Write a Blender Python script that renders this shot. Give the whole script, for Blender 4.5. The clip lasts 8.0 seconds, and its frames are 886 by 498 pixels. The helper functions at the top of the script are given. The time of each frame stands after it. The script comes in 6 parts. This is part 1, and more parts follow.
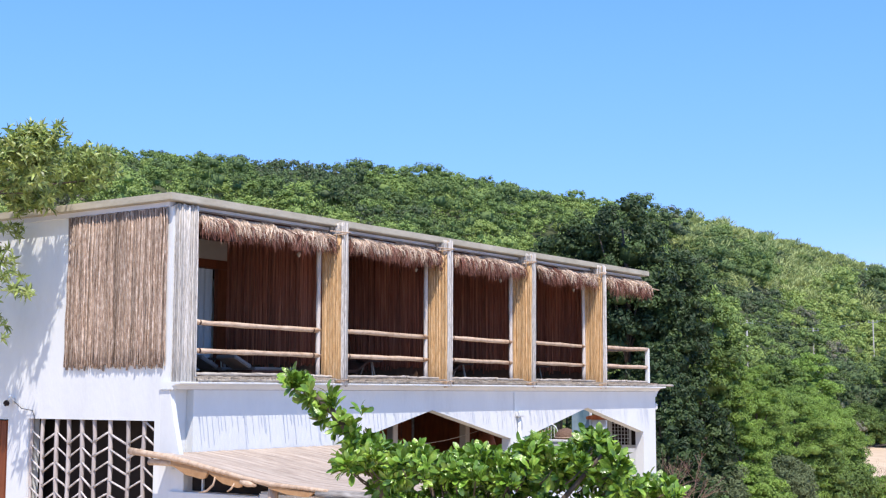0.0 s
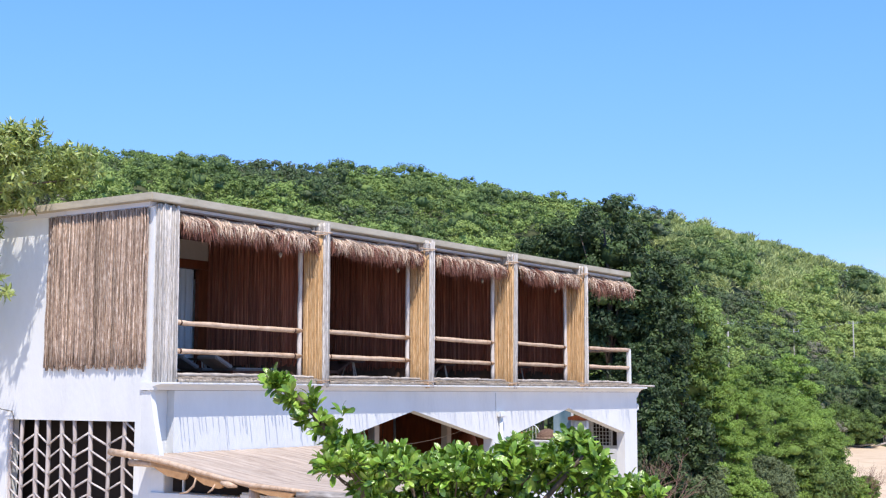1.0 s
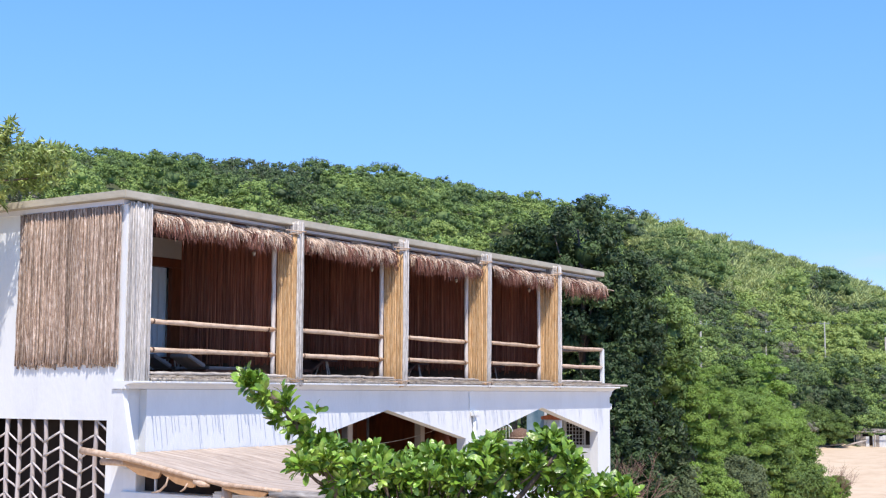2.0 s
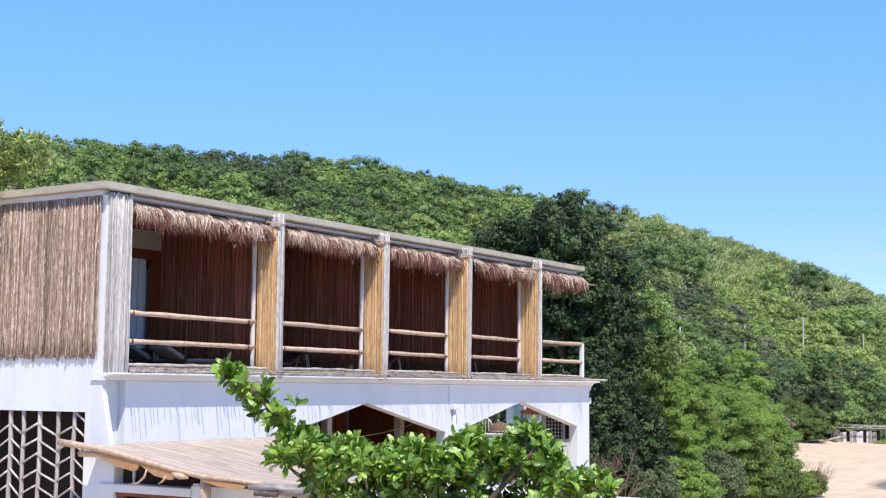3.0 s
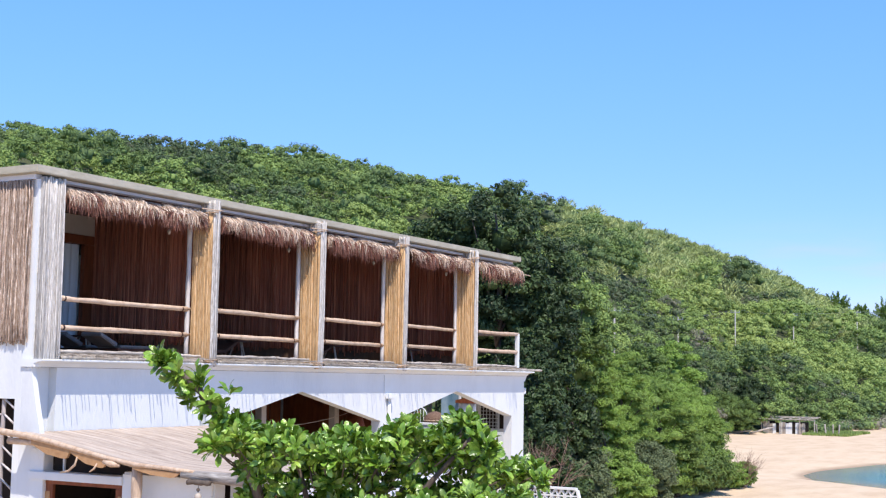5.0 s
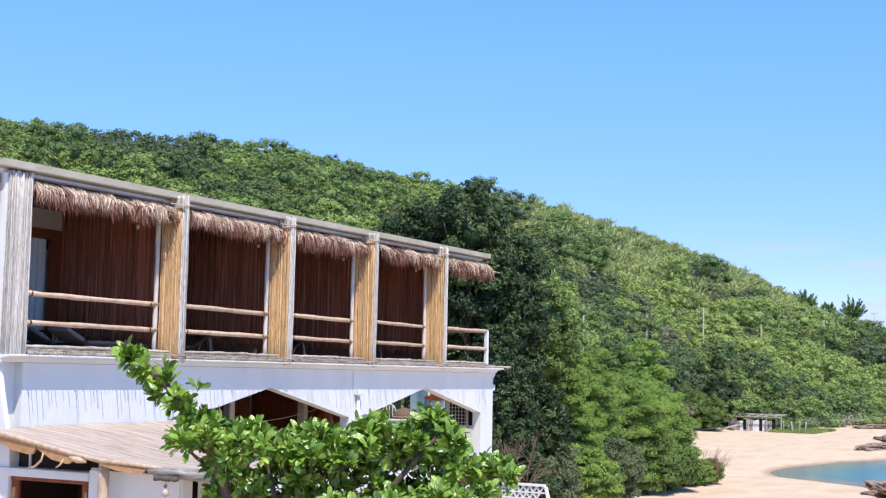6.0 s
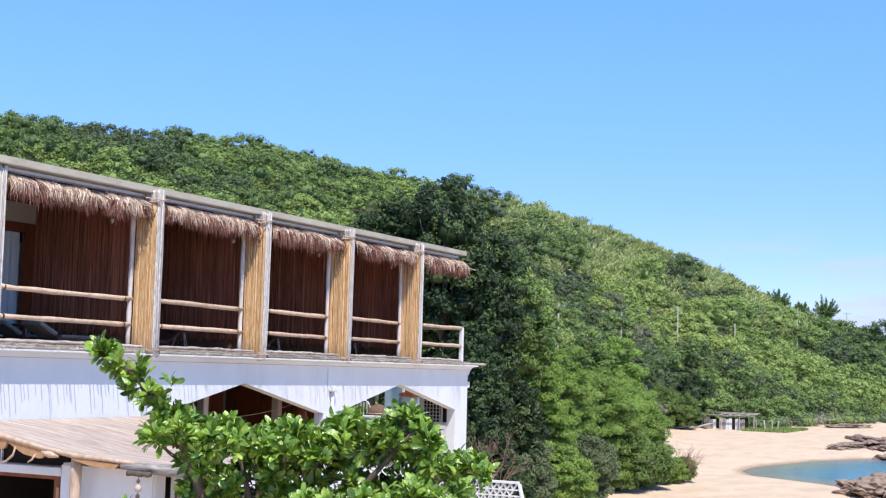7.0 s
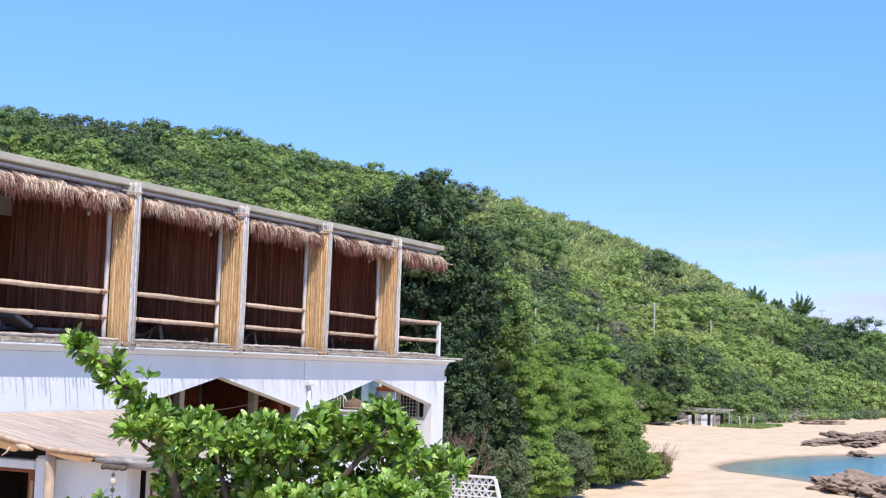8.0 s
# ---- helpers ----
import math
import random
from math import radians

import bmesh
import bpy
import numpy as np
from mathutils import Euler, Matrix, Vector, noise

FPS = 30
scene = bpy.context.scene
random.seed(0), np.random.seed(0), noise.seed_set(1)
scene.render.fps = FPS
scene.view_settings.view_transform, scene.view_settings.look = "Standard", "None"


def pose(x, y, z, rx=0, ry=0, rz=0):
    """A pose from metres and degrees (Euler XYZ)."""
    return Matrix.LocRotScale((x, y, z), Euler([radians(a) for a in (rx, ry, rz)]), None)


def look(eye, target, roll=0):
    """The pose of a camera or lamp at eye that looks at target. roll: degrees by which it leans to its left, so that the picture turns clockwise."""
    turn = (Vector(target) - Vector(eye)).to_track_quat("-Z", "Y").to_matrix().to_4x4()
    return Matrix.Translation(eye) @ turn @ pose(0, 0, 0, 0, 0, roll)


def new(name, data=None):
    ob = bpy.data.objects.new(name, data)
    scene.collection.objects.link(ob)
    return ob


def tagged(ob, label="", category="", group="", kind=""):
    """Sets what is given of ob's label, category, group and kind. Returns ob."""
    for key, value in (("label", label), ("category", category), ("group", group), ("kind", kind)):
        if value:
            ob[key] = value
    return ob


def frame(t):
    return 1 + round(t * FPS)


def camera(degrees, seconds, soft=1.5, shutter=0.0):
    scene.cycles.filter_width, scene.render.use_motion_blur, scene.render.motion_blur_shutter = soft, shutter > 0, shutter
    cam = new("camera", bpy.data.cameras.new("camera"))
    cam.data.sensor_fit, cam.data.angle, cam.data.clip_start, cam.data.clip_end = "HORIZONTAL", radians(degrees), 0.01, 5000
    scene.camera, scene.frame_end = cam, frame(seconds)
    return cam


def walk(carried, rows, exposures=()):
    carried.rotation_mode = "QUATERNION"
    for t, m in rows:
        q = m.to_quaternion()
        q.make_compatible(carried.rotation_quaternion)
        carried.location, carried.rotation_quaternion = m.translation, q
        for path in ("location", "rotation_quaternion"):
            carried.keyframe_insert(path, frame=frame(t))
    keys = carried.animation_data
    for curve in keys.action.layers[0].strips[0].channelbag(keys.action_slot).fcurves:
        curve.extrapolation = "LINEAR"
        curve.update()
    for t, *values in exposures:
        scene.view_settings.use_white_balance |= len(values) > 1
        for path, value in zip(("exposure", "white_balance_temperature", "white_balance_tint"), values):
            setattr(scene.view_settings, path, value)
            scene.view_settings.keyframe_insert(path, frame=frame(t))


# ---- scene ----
cam = camera(37.0, 8.0, soft=1.22)
PATH = [
    (0, (-13.722, -14.635, -0.157), (-12.1, -13.486, 0.059), 0.1),
    (0.5, (-13.712, -14.629, -0.159), (-12.081, -13.492, 0.059), 0.1),
    (1, (-13.707, -14.627, -0.157), (-12.069, -13.5, 0.06), 0.1),
    (1.5, (-13.707, -14.626, -0.158), (-12.056, -13.518, 0.061), 0.1),
    (3, (-13.699, -14.616, -0.166), (-12.023, -13.546, 0.041), 0.5),
    (3.5, (-13.693, -14.607, -0.166), (-12.003, -13.557, 0.035), 0.7),
    (4, (-13.685, -14.602, -0.166), (-11.982, -13.573, 0.031), 0.8),
    (4.5, (-13.684, -14.602, -0.167), (-11.968, -13.593, 0.028), 0.9),
    (6, (-13.679, -14.604, -0.166), (-11.929, -13.654, 0.022), 1.1),
    (6.5, (-13.678, -14.602, -0.165), (-11.918, -13.672, 0.022), 1.4),
    (7, (-13.678, -14.602, -0.164), (-11.91, -13.684, 0.02), 1.5),
    (7.5, (-13.675, -14.599, -0.163), (-11.9, -13.697, 0.019), 1.7),
    (8, (-13.673, -14.598, -0.162), (-11.889, -13.71, 0.015), 1.8),
]
walk(cam, [(t, look(eye, target, roll)) for t, eye, target, roll in PATH], [(0, 0.68, 6650, 13), (8, 0.68, 6650, 13)])

# ---- light ----
SUN = Vector((-0.40, -0.43, 1.0)).normalized()
world = bpy.data.worlds.new("sky")
scene.world = world
world.use_nodes = True
wn, wl = world.node_tree.nodes, world.node_tree.links
wn.clear()
sky = wn.new("ShaderNodeTexSky")
sky.sky_type, sky.sun_disc = "NISHITA", False
sky.sun_elevation = math.asin(SUN.z)
sky.sun_rotation = math.atan2(SUN.x, SUN.y)
sky.altitude, sky.air_density, sky.dust_density, sky.ozone_density = 0, 0.85, 0.0, 3.5
back = wn.new("ShaderNodeBackground")
back.inputs["Strength"].default_value = 0.167
wout = wn.new("ShaderNodeOutputWorld")
deep = wn.new("ShaderNodeHueSaturation")
deep.inputs["Saturation"].default_value, deep.inputs["Hue"].default_value = 1.22, 0.503
wl.new(sky.outputs[0], deep.inputs["Color"])
# thin low cloud over the sea
geo, split = wn.new("ShaderNodeTexCoord"), wn.new("ShaderNodeSeparateXYZ")
wl.new(geo.outputs["Generated"], split.inputs[0])
stretch = wn.new("ShaderNodeMapping")
stretch.inputs["Scale"].default_value = (3, 3, 22)
wl.new(geo.outputs["Generated"], stretch.inputs[0])
wisp = wn.new("ShaderNodeTexNoise")
wisp.inputs["Scale"].default_value, wisp.inputs["Detail"].default_value = 2.2, 7
wl.new(stretch.outputs[0], wisp.inputs["Vector"])


def ranged(socket, a, b):
    r = wn.new("ShaderNodeMapRange")
    r.interpolation_type = "SMOOTHSTEP"
    r.inputs["From Min"].default_value, r.inputs["From Max"].default_value = a, b
    wl.new(socket, r.inputs["Value"])
    return r.outputs[0]


def times(a, b):
    r = wn.new("ShaderNodeMath")
    r.operation = "MULTIPLY"
    wl.new(a, r.inputs[0])
    wl.new(b, r.inputs[1])
    return r.outputs[0]


veil = times(times(ranged(split.outputs["Z"], 0.125, 0.07), ranged(split.outputs["Y"], 0.36, 0.22)), ranged(wisp.outputs["Fac"], 0.36, 0.80))
haze = wn.new("ShaderNodeMix")
haze.data_type = "RGBA"
wl.new(veil, haze.inputs["Factor"])
low = wn.new("ShaderNodeMix")
low.data_type, low.blend_type = "RGBA", "MULTIPLY"
low.inputs["B"].default_value = (0.50, 0.52, 0.775, 1)
wl.new(ranged(split.outputs["Z"], 0.34, 0.02), low.inputs["Factor"])
wl.new(deep.outputs[0], low.inputs["A"])
wl.new(low.outputs["Result"], haze.inputs["A"])
haze.inputs["B"].default_value = (2.5, 2.8, 3.85, 1)
wl.new(haze.outputs["Result"], back.inputs[0])
wl.new(back.outputs[0], wout.inputs[0])
sun = new("sun", bpy.data.lights.new("sun", "SUN"))
sun.data.energy, sun.data.angle, sun.data.color = 3.47, radians(0.5), (1.0, 0.95, 0.88)
sun.matrix_world = look((0, 0, 60), Vector((0, 0, 60)) - SUN)


# ---- materials ----
def material(name, stops, scale=(8, 8, 8), rough=0.7, bump=0.2, detail=6.0, spread=0.0, leaf=0.0, metal=0.0, fine=60.0, spec=0.3, tint=False, depth=0.02):
    """stops: colours along a noise ramp. spread: how far the brightness of whole pieces differs. leaf: share of light let through."""
    m = bpy.data.materials.new(name)
    m.use_nodes = True
    n, l = m.node_tree.nodes, m.node_tree.links
    b, out = n["Principled BSDF"], n["Material Output"]
    co = n.new("ShaderNodeTexCoord")
    mp = n.new("ShaderNodeMapping")
    mp.inputs["Scale"].default_value = scale
    own, shift = n.new("ShaderNodeObjectInfo"), n.new("ShaderNodeVectorMath")
    shift.operation = "MULTIPLY_ADD"
    shift.inputs[1].default_value = (7.0, 11.0, 19.0)
    l.new(own.outputs["Random"], shift.inputs[0])
    l.new(co.outputs["Object"], shift.inputs[2])
    l.new(shift.outputs[0], mp.inputs[0])
    big = n.new("ShaderNodeTexNoise")
    big.inputs["Scale"].default_value, big.inputs["Detail"].default_value, big.inputs["Roughness"].default_value = 1.0, detail, 0.65
    l.new(mp.outputs[0], big.inputs["Vector"])
    ramp = n.new("ShaderNodeValToRGB")
    e = ramp.color_ramp.elements
    for k, c in enumerate(stops):
        p = 0.28 + 0.44 * k / max(1, len(stops) - 1)
        el = e[k] if k < 2 else e.new(p)
        el.position, el.color = p, (*c, 1)
    if tint:
        at = n.new("ShaderNodeAttribute")
        at.attribute_name = "tint"
        l.new(at.outputs["Fac"], ramp.inputs[0])
    else:
        l.new(big.outputs["Fac"], ramp.inputs[0])
    colour = ramp.outputs[0]
    if spread:
        hs = n.new("ShaderNodeHueSaturation")
        add = n.new("ShaderNodeMath")
        add.operation = "ADD"
        oi, gi = n.new("ShaderNodeObjectInfo"), n.new("ShaderNodeNewGeometry")
        l.new(oi.outputs["Random"], add.inputs[0])
        l.new(gi.outputs["Random Per Island"], add.inputs[1])
        fr = n.new("ShaderNodeMath")
        fr.operation = "FRACT"
        l.new(add.outputs[0], fr.inputs[0])
        mr = n.new("ShaderNodeMapRange")
        mr.inputs["To Min"].default_value, mr.inputs["To Max"].default_value = 1 - spread, 1 + spread
        l.new(fr.outputs[0], mr.inputs["Value"])
        l.new(mr.outputs[0], hs.inputs["Value"])
        l.new(colour, hs.inputs["Color"])
        colour = hs.outputs[0]
    l.new(colour, b.inputs["Base Color"])
    b.inputs["Roughness"].default_value, b.inputs["Metallic"].default_value = rough, metal
    b.inputs["Specular IOR Level"].default_value = spec
    if bump:
        small = n.new("ShaderNodeTexNoise")
        small.inputs["Scale"].default_value, small.inputs["Detail"].default_value = fine / max(scale), 4
        l.new(mp.outputs[0], small.inputs["Vector"])
        bp = n.new("ShaderNodeBump")
        bp.inputs["Strength"].default_value, bp.inputs["Distance"].default_value = bump, depth
        l.new(small.outputs["Fac"], bp.inputs["Height"])
        l.new(bp.outputs[0], b.inputs["Normal"])
    if leaf:
        tr = n.new("ShaderNodeBsdfTranslucent")
        mix = n.new("ShaderNodeMixShader")
        warm = n.new("ShaderNodeHueSaturation")
        warm.inputs["Hue"].default_value, warm.inputs["Saturation"].default_value, warm.inputs["Value"].default_value = 0.48, 1.1, 1.5
        l.new(colour, warm.inputs["Color"])
        l.new(warm.outputs[0], tr.inputs[0])
        mix.inputs[0].default_value = leaf
        l.new(b.outputs[0], mix.inputs[1])
        l.new(tr.outputs[0], mix.inputs[2])
        l.new(mix.outputs[0], out.inputs[0])
    return m


WHITE = material("white_render", [(0.655, 0.668, 0.66), (0.715, 0.73, 0.72), (0.75, 0.765, 0.755)], (1.2, 1.2, 0.5), 0.85, 0.25, fine=18, spread=0)
CONCRETE = material("beige_fascia", [(0.33, 0.295, 0.22), (0.44, 0.40, 0.31), (0.52, 0.475, 0.38)], (1.5, 1.5, 3), 0.8, 0.3, fine=25)
BLUEBAND = material("painted_beam", [(0.62, 0.64, 0.70), (0.70, 0.71, 0.76)], (2, 2, 2), 0.6, 0.1)
CANE_GREY = material("weathered_cane", [(0.22, 0.19, 0.16), (0.50, 0.465, 0.42), (0.70, 0.67, 0.625)], (60, 60, 20), 0.8, 0.5, spread=0.32)
CANE_GOLD = material("golden_cane", [(0.36, 0.19, 0.08), (0.61, 0.385, 0.185), (0.74, 0.54, 0.33)], (30, 30, 14), 0.6, 0.4, spread=0.22)
CANE_BROWN = material("brown_cane", [(0.13, 0.042, 0.026), (0.31, 0.105, 0.060), (0.46, 0.20, 0.115)], (30, 30, 2.5), 0.65, 0.4, spread=0.30)
CANE_BLIND = material("blind_cane", [(0.13, 0.078, 0.054), (0.38, 0.275, 0.205), (0.62, 0.53, 0.445)], (30, 30, 24), 0.75, 0.5, spread=0.5)
LOG = material("peeled_log", [(0.36, 0.23, 0.145), (0.55, 0.40, 0.28), (0.64, 0.50, 0.38)], (6, 14, 14), 0.65, 0.3, spread=0.12)
PALE_POLE = material("pale_pole", [(0.46, 0.41, 0.37), (0.64, 0.59, 0.54), (0.74, 0.70, 0.65)], (16, 16, 4), 0.75, 0.3)
LOG_POST = material("upright_log", [(0.34, 0.24, 0.165), (0.52, 0.39, 0.285), (0.62, 0.50, 0.39)], (14, 14, 3), 0.7, 0.3, spread=0.1)
LOG_GREY = material("grey_log", [(0.20, 0.165, 0.135), (0.42, 0.365, 0.31), (0.58, 0.525, 0.455)], (5, 16, 16), 0.8, 0.4, spread=0.2)
LOG_OLD = material("weathered_log", [(0.07, 0.062, 0.055), (0.24, 0.215, 0.19), (0.44, 0.41, 0.37)], (9, 3, 16), 0.85, 0.6, spread=0.1)
THATCH = material("thatch", [(0.35, 0.235, 0.165), (0.66, 0.52, 0.395), (0.80, 0.69, 0.56)], (12, 12, 6), 0.85, 0.0, spread=0.4, leaf=0.15)
# brown of the blade tips, darkened to paint the shade under the fringe
THATCH_SHADED = material("under_thatch", [(0.10, 0.036, 0.027), (0.22, 0.098, 0.070), (0.36, 0.20, 0.145)], (12, 12, 6), 0.85, 0.0, spread=0.4, leaf=0.1)
SLAT_ROOF = material("split_bamboo_roof", [(0.28, 0.22, 0.175), (0.43, 0.35, 0.285), (0.51, 0.435, 0.365)], (1.6, 0.9, 6), 0.8, 0.3, spread=0.13)
PLANK = material("orange_plank", [(0.36, 0.19, 0.085), (0.50, 0.295, 0.145)], (3, 10, 10), 0.6, 0.2, spread=0.1)
RED_WOOD = material("red_brown_wood", [(0.13, 0.035, 0.015), (0.25, 0.075, 0.03)], (12, 12, 2), 0.45, 0.2, spread=0.08)
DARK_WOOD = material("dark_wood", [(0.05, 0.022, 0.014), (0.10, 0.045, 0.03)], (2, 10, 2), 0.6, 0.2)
LATTICE = material("lattice_stick", [(0.34, 0.30, 0.28), (0.56, 0.51, 0.48), (0.68, 0.64, 0.61)], (14, 14, 5), 0.75, 0.3, spread=0.12)
LATTICE_BARK = material("lattice_pole", [(0.26, 0.21, 0.19), (0.44, 0.385, 0.355), (0.56, 0.51, 0.48)], (14, 14, 4), 0.8, 0.4, spread=0.15)
# near-black: small dark parts, and sheets that paint the shade inside rooms
DARK = material("dark_parts_and_shade", [(0.02, 0.014, 0.012), (0.035, 0.025, 0.02)], (2, 2, 2), 0.9, 0.0)
BARK = material("bark", [(0.07, 0.052, 0.04), (0.16, 0.125, 0.098)], (10, 10, 3), 0.9, 0.6, fine=40)
LEAF_BIG = material("broad_leaf", [(0.045, 0.100, 0.014), (0.150, 0.272, 0.032), (0.40, 0.52, 0.095)], (9, 9, 9), 0.22, 0.30, spread=0.42, leaf=0.07, spec=0.55)
LEAF_LONG = material("long_leaf", [(0.085, 0.118, 0.034), (0.26, 0.33, 0.092), (0.50, 0.54, 0.20)], (5, 5, 5), 0.4, 0.0, spread=0.45, leaf=0.25, spec=0.5)
LEAF_DARK = material("tree_leaf", [(0.032, 0.056, 0.024), (0.088, 0.138, 0.042), (0.155, 0.235, 0.056), (0.235, 0.36, 0.072)], (1, 1, 1), 0.5, 0.0, spread=0.12, spec=0.25, leaf=0.12, tint=True)
LEAF_GREY = material("shrub_leaf", [(0.075, 0.098, 0.050), (0.135, 0.172, 0.082), (0.21, 0.245, 0.125)], (1, 1, 1), 0.6, 0.0, spread=0.2, spec=0.2, leaf=0.12, tint=True)
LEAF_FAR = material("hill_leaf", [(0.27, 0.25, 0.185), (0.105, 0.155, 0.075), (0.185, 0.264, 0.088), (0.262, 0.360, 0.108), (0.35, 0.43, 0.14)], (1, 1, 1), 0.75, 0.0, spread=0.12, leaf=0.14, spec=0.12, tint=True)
LEAF_BAMBOO = material("bamboo_leaf", [(0.14, 0.19, 0.065), (0.22, 0.285, 0.085), (0.30, 0.365, 0.12), (0.39, 0.44, 0.18)], (1, 1, 1), 0.7, 0.0, spread=0.12, leaf=0.2, spec=0.12, tint=True)
GROUND = material("hill_soil", [(0.035, 0.05, 0.018), (0.06, 0.075, 0.03), (0.09, 0.09, 0.045)], (0.3, 0.3, 0.3), 0.95, 0.5, fine=3)
SAND = material("sand", [(0.52, 0.38, 0.25), (0.61, 0.465, 0.315), (0.66, 0.52, 0.365)], (0.25, 0.6, 1), 0.95, 0.4, fine=6, depth=0.1)


def dampen(m, low, high):
    """Darker, smoother sand where it lies within reach of the water."""
    n, l = m.node_tree.nodes, m.node_tree.links
    b = n["Principled BSDF"]
    g, sp, mr, mix = n.new("ShaderNodeNewGeometry"), n.new("ShaderNodeSeparateXYZ"), n.new("ShaderNodeMapRange"), n.new("ShaderNodeMix")
    l.new(g.outputs["Position"], sp.inputs[0])
    l.new(sp.outputs["Z"], mr.inputs["Value"])
    mr.inputs["From Min"].default_value, mr.inputs["From Max"].default_value = low, high
    mix.data_type, mix.blend_type = "RGBA", "MULTIPLY"
    dry = b.inputs["Base Color"].links[0].from_socket
    inv = n.new("ShaderNodeMath")
    inv.operation, inv.inputs[0].default_value = "SUBTRACT", 1.0
    l.new(mr.outputs[0], inv.inputs[1])
    l.new(inv.outputs[0], mix.inputs["Factor"])
    l.new(dry, mix.inputs["A"])
    mix.inputs["B"].default_value = (0.62, 0.58, 0.55, 1)
    l.new(mix.outputs["Result"], b.inputs["Base Color"])


dampen(SAND, -6.60, -6.53)
WATER = material("sea", [(0.07, 0.25, 0.41), (0.12, 0.34, 0.51), (0.22, 0.44, 0.58)], (0.04, 0.1, 1), 0.12, 0.12, fine=2.5, spec=0.5, depth=0.08)


def shallows(m, deep):
    """The bed shows through at the water's edge; the sea turns blue as it deepens."""
    n, l = m.node_tree.nodes, m.node_tree.links
    at, mr, mix = n.new("ShaderNodeAttribute"), n.new("ShaderNodeMapRange"), n.new("ShaderNodeMix")
    b = n["Principled BSDF"]
    at.attribute_name = "depth"
    mr.inputs["From Min"].default_value, mr.inputs["From Max"].default_value = 0.0, deep
    l.new(at.outputs["Fac"], mr.inputs["Value"])
    mix.data_type = "RGBA"
    l.new(mr.outputs[0], mix.inputs["Factor"])
    mix.inputs["A"].default_value = (0.40, 0.34, 0.30, 1)
    l.new(b.inputs["Base Color"].links[0].from_socket, mix.inputs["B"])
    l.new(mix.outputs["Result"], b.inputs["Base Color"])


shallows(WATER, 0.60)
ROCK = material("rock", [(0.13, 0.085, 0.06), (0.28, 0.20, 0.145), (0.42, 0.32, 0.24)], (1.6, 1.6, 5), 0.9, 0.8, fine=8, depth=0.1)
CUSHION = material("grey_cushion", [(0.20, 0.19, 0.185), (0.28, 0.265, 0.26)], (6, 6, 6), 0.9, 0.2)
CURTAIN = material("pale_curtain", [(0.52, 0.60, 0.66), (0.64, 0.71, 0.76)], (20, 1, 1), 0.8, 0.2)
SAND_TILE = material("pale_tile", [(0.58, 0.54, 0.47), (0.68, 0.64, 0.57)], (3, 3, 3), 0.6, 0.1)
RATTAN = material("rattan", [(0.22, 0.06, 0.025), (0.34, 0.10, 0.04)], (40, 40, 40), 0.6, 0.3)
GLASSY = material("tinted_glass", [(0.10, 0.19, 0.25), (0.20, 0.30, 0.36), (0.34, 0.43, 0.48)], (3, 3, 1.2), 0.12, 0.0, spec=0.6)
WICKER = material("brown_wicker", [(0.07, 0.04, 0.028), (0.16, 0.095, 0.065), (0.25, 0.16, 0.11)], (30, 30, 30), 0.75, 0.4)
METAL = material("dull_metal", [(0.45, 0.45, 0.46), (0.55, 0.55, 0.56)], (6, 6, 6), 0.45, 0.1, metal=0.6)
CREAM = material("cream_plaster", [(0.42, 0.36, 0.30), (0.50, 0.44, 0.37)], (2, 2, 2), 0.85, 0.2)
DECK = material("deck_boards", [(0.10, 0.06, 0.04), (0.18, 0.11, 0.07)], (3, 14, 4), 0.7, 0.3)


